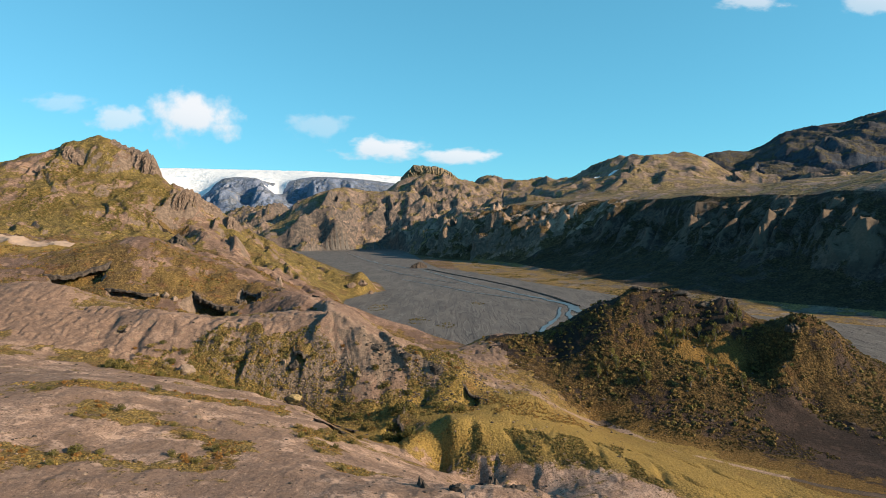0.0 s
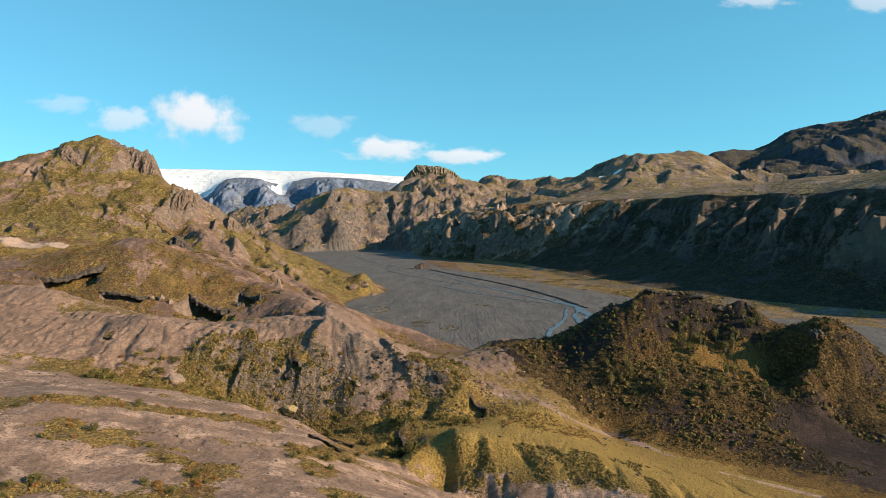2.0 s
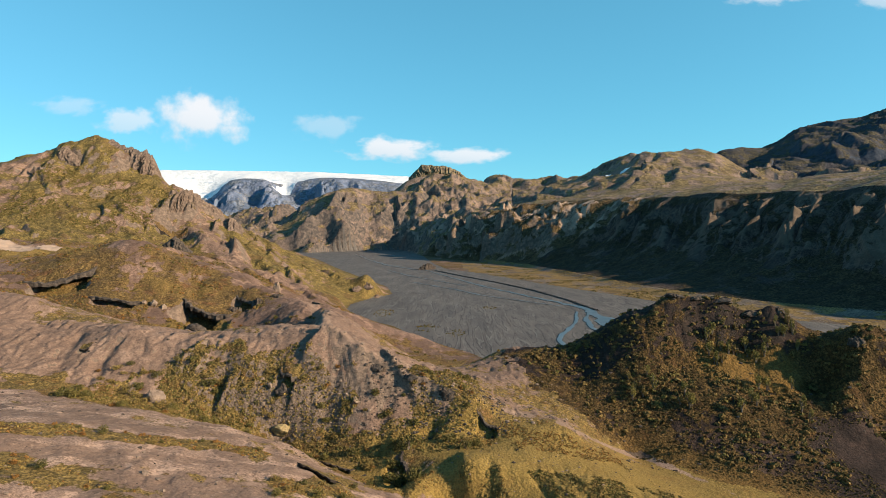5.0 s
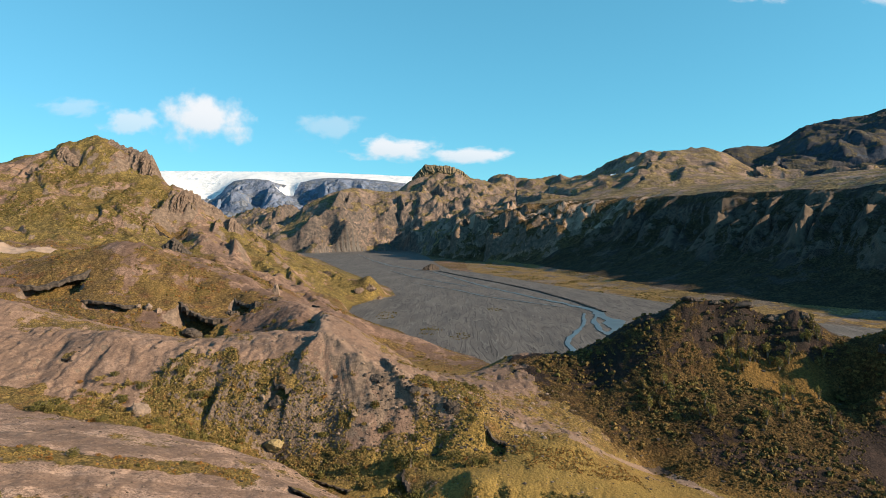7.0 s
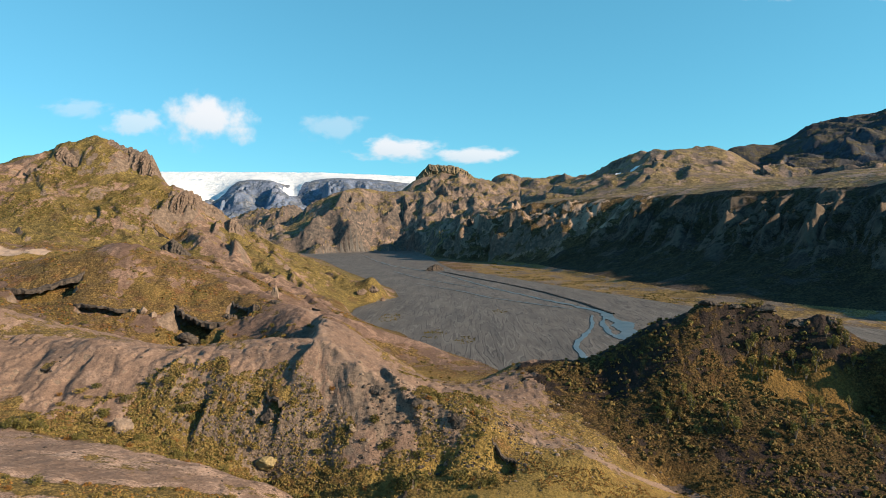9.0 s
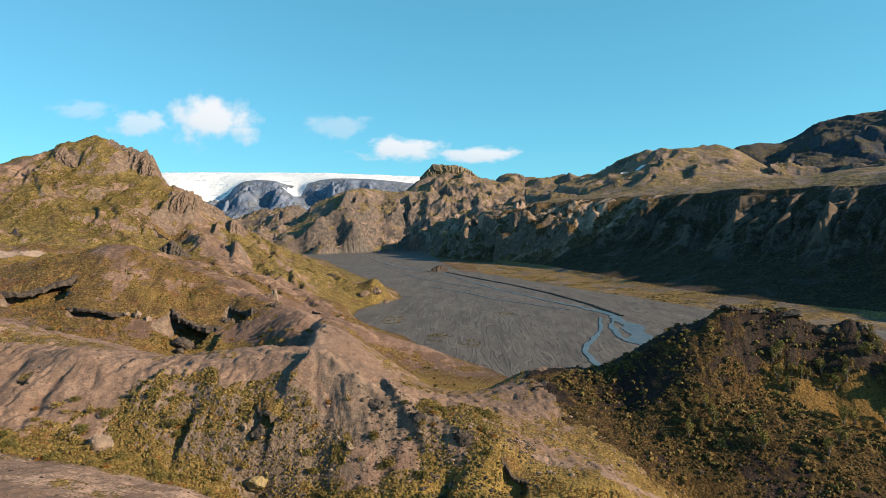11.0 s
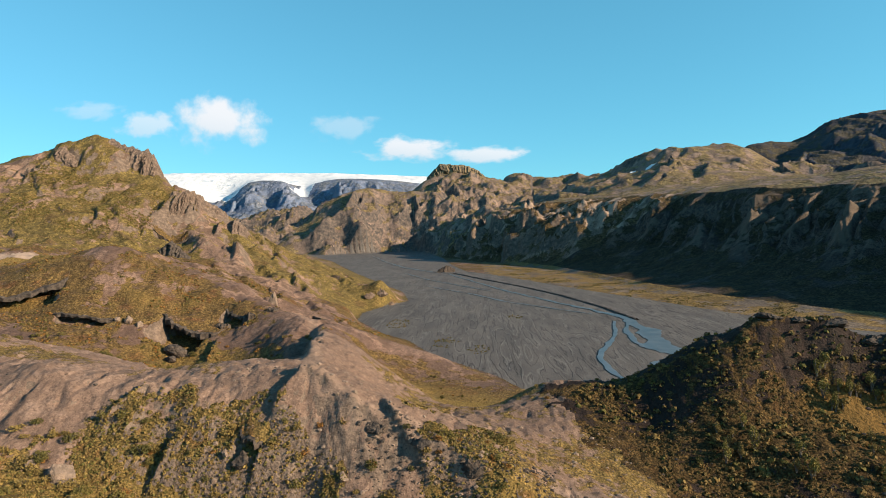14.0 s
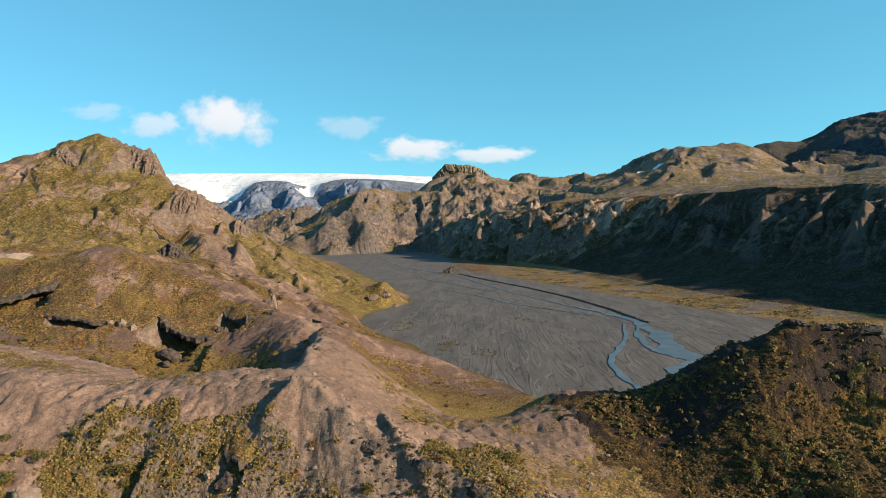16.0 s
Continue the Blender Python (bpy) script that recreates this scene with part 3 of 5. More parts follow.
# which landform each patch of the sheet belongs to
gx, gy, gz = GX[:-1, :-1], GY[:-1, :-1], GZ[:-1, :-1]
m_river, m_bank, m_east, m_beyond = (MASK[k][:-1, :-1] for k in ("river", "bank", "east", "beyond"))
REGION = np.zeros(gx.shape, np.int8)                                   # 0 foreground ground
REGION[(gy > 330) & (gx < 20)] = 1                                     # hill with caves
west = inside(gx, gy, [(-2500, 420), (-500, 420), (-330, 505), (-290, 560), (-240, 600), (-180, 545), (-100, 580), (-60, 712), (-359, 1571), (-700, 1700), (-2500, 1700)])
REGION[west] = 2                                                       # rocky peak
REGION[(gy > 330) & (gx > 20)] = 3                                     # meadow
REGION[m_east & ~m_beyond & (gy < 2000)] = 4                           # scarp, its shade deepened by darker colours
REGION[(REGION == 4) & (gy > 1180)] = 13                               # its far end, coloured lighter as if sunlit
REGION[m_beyond] = 5                                                   # plateau and hills behind it
REGION[(gy > 1700) & (gx < 20)] = 6                                    # central hill
REGION[(gy > 2000) & (gx >= 20) & ~m_beyond] = 5
REGION[(gy > 2330) & (gx < 300)] = 7                                   # flat-topped peak
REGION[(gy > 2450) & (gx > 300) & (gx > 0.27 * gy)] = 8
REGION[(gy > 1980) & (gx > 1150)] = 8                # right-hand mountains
REGION[(gy > 3300) & (gx < 0.02 * gy)] = 9                             # far mountains with blue haze in their colour
REGION[((gy > 4330) | ((gy > 4120) & (gx < -1620)) | ((gy > 4000) & (np.abs(gx + 1165 - (gy - 4000) * 0.05) < 45 + (gy - 4000) * 0.12))) & (gx < 0.06 * gy)] = 10                            # ice cap
REGION[inside(gx + local(gy < 330, gx, gy, lambda a, b: 7 * fbm(a, b, 14, 4, 56)), gy + local(gy < 330, gx, gy, lambda a, b: 5 * fbm(a, b, 11, 4, 57)), [(45, 292), (22, 274), (30, 246), (48, 222), (78, 202), (100, 182), (108, 168), (128, 142), (180, 122), (250, 130), (260, 270), (150, 310), (100, 325)])] = 12   # dark knoll
REGION[m_river] = 11


# ---- materials ----
def material(name, rough=0.9, specular=0.25):
    m = bpy.data.materials.new(name)
    m.use_nodes = True
    b = m.node_tree.nodes["Principled BSDF"]
    b.inputs["Roughness"].default_value, b.inputs["Specular IOR Level"].default_value = rough, specular
    return m, m.node_tree.nodes, m.node_tree.links, b


def texture(nodes, links, size, detail=4.0, rough=0.6, stretch=(1, 1, 1), kind="ShaderNodeTexNoise", turn=0.0):
    """Noise with features of that size in metres."""
    place = nodes.new("ShaderNodeTexCoord")
    mapping = nodes.new("ShaderNodeMapping")
    mapping.inputs["Scale"].default_value, mapping.inputs["Rotation"].default_value = [s / size for s in stretch], (0, 0, radians(turn))
    links.new(place.outputs["Object"], mapping.inputs["Vector"])
    tex = nodes.new(kind)
    if kind == "ShaderNodeTexNoise":
        tex.inputs["Scale"].default_value, tex.inputs["Detail"].default_value, tex.inputs["Roughness"].default_value = 1.0, detail, rough
    else:
        tex.inputs["Scale"].default_value = 1.0
    links.new(mapping.outputs[0], tex.inputs["Vector"])
    return tex.outputs["Fac" if kind == "ShaderNodeTexNoise" else "Distance"]


def ramp(nodes, links, value, low, high, a=0.0, b=1.0):
    r = nodes.new("ShaderNodeMapRange")
    r.interpolation_type = "SMOOTHSTEP"
    for key, v in (("From Min", low), ("From Max", high), ("To Min", a), ("To Max", b)):
        r.inputs[key].default_value = v
    links.new(value, r.inputs["Value"])
    return r.outputs["Result"]


def blend(nodes, links, fac, a, b):
    mix = nodes.new("ShaderNodeMix")
    mix.data_type = "RGBA"
    if isinstance(fac, float):
        mix.inputs["Factor"].default_value = fac
    else:
        links.new(fac, mix.inputs["Factor"])
    for key, v in (("A", a), ("B", b)):
        socket = [s for s in mix.inputs if s.name == key and s.type == "RGBA"][0]
        if isinstance(v, tuple):
            socket.default_value = (*v, 1)
        else:
            links.new(v, socket)
    return [s for s in mix.outputs if s.type == "RGBA"][0]


def calc(nodes, links, op, a, b):
    n = nodes.new("ShaderNodeMath")
    n.operation = op
    for i, v in enumerate((a, b)):
        if isinstance(v, (int, float)):
            n.inputs[i].default_value = v
        else:
            links.new(v, n.inputs[i])
    return n.outputs[0]


def bump(nodes, links, shader, height, distance, strength=1.0):
    b = nodes.new("ShaderNodeBump")
    b.inputs["Strength"].default_value, b.inputs["Distance"].default_value = strength, distance
    links.new(height, b.inputs["Height"])
    links.new(b.outputs[0], shader.inputs["Normal"])


def land_material(name, soil_a, soil_b, grass_a, grass_b, grass_c, rock_a, rock_b, grain, pale=(0.40, 0.30, 0.23), relief=1.0, lush=(0.27, 0.18, 0.052), contrast=1.0):
    """Bare soil, low plants and rock; the sheet's own masks say where, noise breaks their edges. grain: size of tufts in metres."""
    m, n, l, shader = material(name, 0.95, 0.12)

    def dark(colour, k):
        return tuple(c * (1 - (1 - k) * contrast) for c in colour)
    stain = n.new("ShaderNodeAttribute")
    stain.attribute_name = "stain"
    cover = n.new("ShaderNodeAttribute")
    cover.attribute_name = "cover"
    split = n.new("ShaderNodeSeparateColor")
    l.new(cover.outputs["Color"], split.inputs[0])
    wide, middle, fine = (texture(n, l, grain * s, d) for s, d in ((26, 5.0), (5, 5.0), (0.8, 6.0)))
    tuft = texture(n, l, grain * 1.5, 3.0, kind="ShaderNodeTexVoronoi")
    soil = blend(n, l, ramp(n, l, wide, 0.35, 0.65), soil_a, soil_b)
    soil = blend(n, l, ramp(n, l, texture(n, l, grain * 0.45, 3.0, 0.7), 0.50, 0.60, 0.0, 0.65), soil, dark(soil_b, 0.45))
    soil = blend(n, l, ramp(n, l, fine, 0.46, 0.60, 0.0, 0.75), soil, dark(soil_b, 0.55))
    soil = blend(n, l, ramp(n, l, texture(n, l, grain * 22, 6.0, 0.65, (1.0, 0.6, 2.0)), 0.50, 0.58, 0.0, 0.75), soil, dark(soil_b, 0.55))
    soil = blend(n, l, ramp(n, l, texture(n, l, grain * 9, 5.0, 0.6), 0.55, 0.61, 0.0, 0.6), soil, tuple(c * 1.08 for c in soil_a))
    soil = blend(n, l, calc(n, l, "MULTIPLY", stain.outputs["Fac"], ramp(n, l, middle, 0.3, 0.6, 0.6, 1.0)), soil, tuple(c * 0.62 for c in soil_b))
    grit = texture(n, l, grain * 1.3, 5.0, 0.65)
    soil = blend(n, l, ramp(n, l, grit, 0.54, 0.62, 0.0, 0.7), soil, dark(soil_b, 0.4))
    soil = blend(n, l, ramp(n, l, grit, 0.42, 0.36, 0.0, 0.3), soil, tuple(c * 1.08 for c in soil_a))
    soil = blend(n, l, split.outputs["Blue"], soil, pale)
    grass = blend(n, l, ramp(n, l, middle, 0.35, 0.62), grass_a, grass_b)
    grass = blend(n, l, ramp(n, l, texture(n, l, grain * 11, 5.0), 0.52, 0.66), grass, grass_c)
    # gaps between tufts darkened: small shade painted into the grass colour
    grass = blend(n, l, ramp(n, l, tuft, 0.3, 0.75, 0.0, 0.45), grass, dark(grass_a, 0.4))
    grass = blend(n, l, ramp(n, l, fine, 0.47, 0.58, 0.0, 0.75), grass, dark(grass_a, 0.4))
    grass = blend(n, l, ramp(n, l, grit, 0.54, 0.62, 0.0, 0.7), grass, dark(grass_a, 0.35))
    grass = blend(n, l, calc(n, l, "MULTIPLY", cover.outputs["Alpha"], ramp(n, l, fine, 0.3, 0.6, 1.0, 0.45)), grass, lush)
    veg = calc(n, l, "ADD", split.outputs["Red"], calc(n, l, "MULTIPLY", calc(n, l, "SUBTRACT", middle, 0.5), 1.5))
    veg = calc(n, l, "ADD", veg, calc(n, l, "MULTIPLY", calc(n, l, "SUBTRACT", fine, 0.5), 0.7))
    colour = blend(n, l, ramp(n, l, veg, 0.40, 0.60), soil, grass)
    rock = blend(n, l, ramp(n, l, texture(n, l, grain * 2.2, 6.0, 0.7), 0.35, 0.7), rock_a, rock_b)
    hard = calc(n, l, "ADD", split.outputs["Green"], calc(n, l, "MULTIPLY", calc(n, l, "SUBTRACT", middle, 0.5), 1.1))
    colour = blend(n, l, ramp(n, l, hard, 0.42, 0.6), colour, rock)
    l.new(colour, shader.inputs["Base Color"])
    tufts = calc(n, l, "MULTIPLY", calc(n, l, "MULTIPLY", tuft, -0.45), ramp(n, l, veg, 0.40, 0.60, 0.0, 1.0))
    tufts = calc(n, l, "ADD", tufts, calc(n, l, "MULTIPLY", grit, -0.25))
    height = calc(n, l, "ADD", calc(n, l, "MULTIPLY", fine, ramp(n, l, veg, 0.40, 0.60, 0.4, 0.9)), tufts)
    bump(n, l, shader, calc(n, l, "ADD", height, calc(n, l, "MULTIPLY", middle, 0.6)), grain * 0.9 * relief)
    return m


SOIL, SOIL_DARK = (0.40, 0.272, 0.204), (0.25, 0.166, 0.126)
OLIVE, OCHRE, RUST = (0.14, 0.10, 0.037), (0.28, 0.186, 0.064), (0.185, 0.10, 0.038)
ROCK, ROCK_LIGHT = (0.10, 0.075, 0.06), (0.21, 0.155, 0.12)
MAT_GROUND = land_material("hill_soil_and_heath", SOIL, SOIL_DARK, OLIVE, OCHRE, RUST, ROCK, ROCK_LIGHT, 0.6)
MAT_KNOLL = land_material("knoll_lava_and_scrub", (0.064, 0.042, 0.034), (0.036, 0.026, 0.023), (0.062, 0.041, 0.017), (0.16, 0.099, 0.037), (0.092, 0.05, 0.021), (0.026, 0.021, 0.018), (0.048, 0.036, 0.030), 0.7, relief=1.6, lush=(0.21, 0.125, 0.037))
MAT_HILL = land_material("cave_hill_heath", (0.255, 0.165, 0.123), (0.16, 0.103, 0.08), (0.12, 0.078, 0.034), (0.225, 0.145, 0.053), (0.17, 0.085, 0.04), ROCK, ROCK_LIGHT, 1.0)
MAT_PEAK = land_material("peak_heath", (0.275, 0.18, 0.132), (0.175, 0.115, 0.088), (0.14, 0.105, 0.04), (0.26, 0.185, 0.062), (0.17, 0.105, 0.048), ROCK, ROCK_LIGHT, 1.6)
MAT_MEADOW = land_material("meadow", (0.22, 0.17, 0.13), (0.14, 0.11, 0.09), (0.19, 0.125, 0.05), (0.31, 0.205, 0.08), (0.14, 0.092, 0.036), ROCK, ROCK_LIGHT, 2.0, relief=0.6)
# dark heath, made darker still to paint in the scarp's shade
MAT_SCARP_SHADED = land_material("scarp_heath_shaded", (0.11, 0.078, 0.06), (0.05, 0.039, 0.035), (0.04, 0.032, 0.02), (0.085, 0.061, 0.031), (0.05, 0.037, 0.023), (0.034, 0.030, 0.030), (0.12, 0.093, 0.074), 2.4, pale=(0.15, 0.115, 0.085))
# lit copy for the far end: bright soil stands for sunlight
MAT_SCARP_LIT = land_material("flank_heath_lit", (0.31, 0.21, 0.15), (0.18, 0.13, 0.10), (0.075, 0.052, 0.027), (0.16, 0.108, 0.05), (0.09, 0.06, 0.03), (0.07, 0.058, 0.05), (0.18, 0.135, 0.105), 3.5)
MAT_FAR = land_material("far_hills", (0.29, 0.205, 0.16), (0.16, 0.122, 0.103), (0.15, 0.113, 0.064), (0.29, 0.215, 0.105), (0.19, 0.135, 0.075), (0.05, 0.046, 0.046), (0.17, 0.132, 0.108), 6.0, contrast=0.85)
# shade and distance haze of the range, painted in as dark bluish rock
MAT_RANGE_SHADE = land_material("range_shade_and_haze", (0.085, 0.074, 0.072), (0.04, 0.045, 0.06), (0.05, 0.048, 0.042), (0.125, 0.10, 0.058), (0.055, 0.053, 0.052), (0.026, 0.036, 0.054), (0.06, 0.066, 0.085), 7.0, contrast=0.8)
# blue of the distance haze is painted into these rock colours
MAT_BLUE_HAZE = land_material("far_rock_blue_haze", (0.23, 0.25, 0.32), (0.14, 0.18, 0.27), (0.15, 0.185, 0.25), (0.22, 0.225, 0.24), (0.15, 0.175, 0.24), (0.11, 0.155, 0.24), (0.21, 0.22, 0.26), 22.0, relief=1.0, contrast=0.7)


def snow_material():
    m, n, l, shader = material("glacier_ice", 0.6, 0.3)
    t = texture(n, l, 90, 6.0, 0.65, (1, 0.5, 3))
    l.new(blend(n, l, ramp(n, l, t, 0.56, 0.70), (0.66, 0.68, 0.71), (0.34, 0.43, 0.54)), shader.inputs["Base Color"])
    bump(n, l, shader, t, 14)
    return m


def gravel_material():
    m, n, l, shader = material("river_gravel", 0.85, 0.3)
    band = texture(n, l, 30, 6.0, 0.6, (2.0, 0.45, 1))
    fine = texture(n, l, 1.6, 5.0, 0.7)
    braid = texture(n, l, 34, 5.0, 0.45, (3.0, 0.3, 1), turn=-12)
    c = blend(n, l, ramp(n, l, band, 0.3, 0.7), (0.074, 0.066, 0.061), (0.128, 0.113, 0.102))
    c = blend(n, l, ramp(n, l, fine, 0.3, 0.8, 0.0, 0.5), c, (0.045, 0.045, 0.047))
    # dry braids: contour lines of a noise that is drawn out along the valley
    wear = texture(n, l, 70, 4.0, 0.6, (1.6, 0.6, 1))
    line = calc(n, l, "ABSOLUTE", calc(n, l, "SUBTRACT", calc(n, l, "FRACT", calc(n, l, "MULTIPLY", braid, 10.0), 0.0), 0.5), 0.0)
    c = blend(n, l, calc(n, l, "MULTIPLY", ramp(n, l, line, 0.04, 0.16, 0.6, 0.0), ramp(n, l, wear, 0.36, 0.50)), c, (0.034, 0.033, 0.035))
    line_b = calc(n, l, "ABSOLUTE", calc(n, l, "SUBTRACT", calc(n, l, "FRACT", calc(n, l, "MULTIPLY", braid, 7.0), 0.0), 0.3), 0.0)
    c = blend(n, l, calc(n, l, "MULTIPLY", ramp(n, l, line_b, 0.02, 0.09, 0.45, 0.0), ramp(n, l, wear, 0.66, 0.46)), c, (0.18, 0.167, 0.155))
    l.new(c, shader.inputs["Base Color"])
    bump(n, l, shader, calc(n, l, "ADD", fine, calc(n, l, "MULTIPLY", ramp(n, l, line, 0.0, 0.05), 0.7)), 0.45)
    return m


def water_material():
    m, n, l, shader = material("glacial_water", 0.3, 0.4)
    t = texture(n, l, 9, 3.0)
    l.new(blend(n, l, ramp(n, l, t, 0.35, 0.65), (0.06, 0.068, 0.075), (0.11, 0.112, 0.112)), shader.inputs["Base Color"])
    bump(n, l, shader, texture(n, l, 0.8, 2.0), 0.02)
    return m


MAT_SNOW, MAT_GRAVEL, MAT_WATER = snow_material(), gravel_material(), water_material()

# ---- the sheet of land ----
slope_y, slope_x = np.gradient(GZ, axis=0) / np.gradient(GY, axis=0), np.gradient(GZ, axis=1) / np.gradient(GX, axis=1)
STEEP = np.hypot(slope_x, slope_y)
hard = smooth(0.95, 1.5, STEEP)
veg = 0.45 + 0.45 * fbm(GX, GY, 45, 3, 31)
# heath grows in strips along the near terraces
strip = local(GY < 206, GX, GY, lambda a, b: fbm(a * 0.90 + b * 0.43, (b * 0.90 - a * 0.43) * 4.5, 46, 3, 37))
near_left = smooth(205, 185, GY) * smooth(25, -15, GX)
bands = np.full(GX.shape, 1e9)
for line in ([(-144, 187), (-121, 195), (-86, 197), (-70, 198)], [(-102, 136), (-89, 142), (-75, 150), (-60, 157), (-48, 163)], [(-76, 128), (-60, 128), (-45, 121)], [(-76, 99), (-64, 101), (-58, 104), (-47, 108), (-40, 118)],
             [(-20, 122), (-30, 140), (-26, 165)]):
    bands = np.minimum(bands, to_line(GX, GY, line, 70)[0])
veg = veg * (1 - near_left) + near_left * (0.20 + 0.45 * strip + 0.7 * smooth(7, 1, bands + local(GY < 205, GX, GY, lambda a, b: 5 * fbm(a, b, 8, 3, 38))))
veg += np.where(GY > 330, 0.14, 0.0) - smooth(0.6, 1.1, STEEP) * 0.4
pale = np.zeros_like(GX)
# the yellow mound and the valley beyond its foot are grown over; the scoop face and the near terraces are bare
mound, _ = to_line(GX, GY, [(-8, 188), (15, 188), (45, 180), (75, 160)], 70)
veg += 0.9 * smooth(26, 12, mound)
lush = smooth(24, 12, mound)
gully, _ = to_line(GX, GY, [(-115, 203), (-80, 203), (-45, 204), (-32, 200)], 70)
veg += 0.75 * smooth(19, 8, gully)
# mixed heath over the right half of the scoop slope, broken by bare soil
slope, _ = to_line(GX, GY, [(-88, 207), (-60, 208), (-32, 205)], 70)
veg += 0.5 * smooth(18, 4, slope) * (0.35 + local((GY > 180) & (GY < 240), GX, GY, lambda a, b: 1.3 * fbm(a * 1.5, b, 11, 3, 36)))
dyke_heath, _ = to_line(GX, GY, [(-44, 222), (-36, 214), (-18, 212), (2, 208)], 70)
veg += smooth(13, 5, dyke_heath) * (0.18 + local((GY > 190) & (GY < 240), GX, GY, lambda a, b: 0.5 * fbm(a, b, 7, 3, 86)))
veg += np.where((GX < -120) & (GY > 520) & (GY < 1200), 0.34, 0.0)
veg += local((GY > 185) & (GY < 520), GX, GY, lambda a, b: 0.3 * fbm(a, b, 12, 3, 33)) + local((GY >= 520) & (GY < 1200), GX, GY, lambda a, b: 0.3 * fbm(a, b * 0.45, 27, 4, 34))
lush = np.maximum(lush, local((GX < -60) & (GY > 280) & (GY < 1000), GX, GY, lambda a, b: 0.4 * smooth(0.25, 0.6, fbm(a, b, 38, 3, 35))))
BARE = (([(-290, 690), (-245, 640), (-200, 590), (-150, 550), (-112, 510)], 30, 0.6), ([(-228, 424), (-216, 442)], 9, 0.5), ([(-145, 436), (-126, 424), (-100, 470)], 15, 0.6),
        ([(-240, 335), (-165, 322), (-120, 288)], 26, 0.45), ([(-520, 735), (-490, 690), (-470, 640)], 30, 0.35), ([(-340, 770), (-280, 745)], 12, 0.4),
        ([(15, 300), (28, 288), (38, 282)], 10, 0.35), ([(-20, 214), (-45, 226), (-30, 210)], 8, 0.5), ([(130, 212), (142, 190), (150, 165), (155, 140)], 20, 1.1), ([(-34, 214), (-27, 213), (-21, 209)], 8, 0.9), ([(-96, 229), (-78, 230), (-58, 226), (-47, 230)], 6, 0.8), ([(-40, 232), (-30, 226), (-22, 222)], 5, 0.6))
for line, half, amount in BARE:
    d, _ = to_line(GX, GY, line, 70)
    near = d < 2 * half
    veg[near] -= amount * smooth(half, half * 0.5, d[near] + 5 * fbm(GX[near], GY[near], 14, 2, 77))
cap, _ = to_line(GX, GY, [(-108, 664), (-92, 670), (-78, 680)], 70)
veg += 1.2 * smooth(28, 16, cap)
green, _ = to_line(GX, GY, [(-150, 364), (-120, 352), (-95, 332), (-78, 300)], 70)
veg += 0.5 * smooth(20, 8, green)
lush = np.maximum(lush, 0.4 * smooth(20, 8, green))
cavehill, _ = to_line(GX, GY, [(-232, 405), (-190, 410), (-150, 410)], 70)
veg += 0.32 * smooth(34, 18, cavehill)
spurline, _ = to_line(GX, GY, [(-339, 776), (-322, 768), (-297, 756), (-277, 745)], 70)
hard = np.maximum(hard, 0.75 * smooth(16, 7, spurline))
summit, _ = to_line(GX, GY, [(-430, 800), (-410, 803), (-392, 804), (-380, 800)], 70)
hard = np.maximum(hard, 0.8 * smooth(14, 7, summit))
# lava: shade of the knoll's west flank, painted as dark bare rock
lava, _ = to_line(GX, GY, [(42, 288), (54, 283), (66, 279), (76, 275)], 70)
hard = np.maximum(hard, 1.0 * smooth(10, 5, lava))
veg -= 0.6 * smooth(10, 5, lava)
rubble, _ = to_line(GX, GY, [(-26, 213), (-8, 206), (9, 204)], 70)
hard = np.maximum(hard, 0.5 * smooth(7, 3, rubble))
valley, _ = to_line(GX, GY, [(60, 205), (90, 184), (112, 164), (122, 145)], 70)
veg += 0.6 * smooth(26, 10, valley)
lush = np.maximum(lush, 0.7 * smooth(24, 8, valley))
shelf, _ = to_line(GX, GY, [(100, 250), (117, 246)], 70)
saddle, _ = to_line(GX, GY, [(-30, 350), (0, 335), (12, 300)], 70)
basin, _ = to_line(GX, GY, [(-12, 255), (15, 248), (40, 232), (52, 222)], 70)
veg += 0.06 * smooth(24, 8, basin)
lush = np.maximum(lush, 0.95 * smooth(13, 6, shelf))
veg += 0.5 * smooth(14, 6, shelf) + 0.5 * smooth(26, 10, saddle)
lush = np.maximum(lush, 0.5 * smooth(20, 8, saddle))
scoop, _ = to_line(GX, GY, [(-190, 235), (-130, 216), (-104, 216)], 70)
veg -= 0.9 * smooth(24, 11, scoop + local((GY > 180) & (GY < 280), GX, GY, lambda a, b: 9 * fbm(a, b, 13, 3, 69)))
ridge_path, _ = to_line(GX, GY, [p[:2] for p in SCOOP["crest_back"][::-1]] + [p[:2] for p in SCOOP["dyke"][1:]], 70)
pale = np.maximum(pale, 0.16 * smooth(5, 1.5, ridge_path + local(GY < 420, GX, GY, lambda a, b: 2 * fbm(a, b, 9, 3, 85))))
crest, _ = to_line(GX, GY, SCOOP["crest_back"] + CAVES["tail"][1:4], 70)
veg -= 0.5 * smooth(26, 10, crest)
terrace, _ = to_line(GX, GY, [(-120, 120), (-50, 120), (-10, 110)], 70)
veg -= 0.12 * smooth(45, 20, terrace)
knob, _ = to_line(GX, GY, [(138, 238), (150, 230), (160, 232)], 70)
veg += 0.5 * smooth(24, 10, knob)
knoll, _ = to_line(GX, GY, [(70, 262), (130, 250), (170, 240)], 70)
veg += 0.28 * smooth(55, 30, knoll)
for line, half, much in ((LEFT["track"], 17.0, 0.75), (NEAR["path"], 2.0, 0.14)):
    d, _ = to_line(GX, GY, line, 70)
    pale = np.maximum(pale, much * smooth(half, half * 0.5, d))
    veg -= 0.7 * smooth(half, half * 0.5, d)
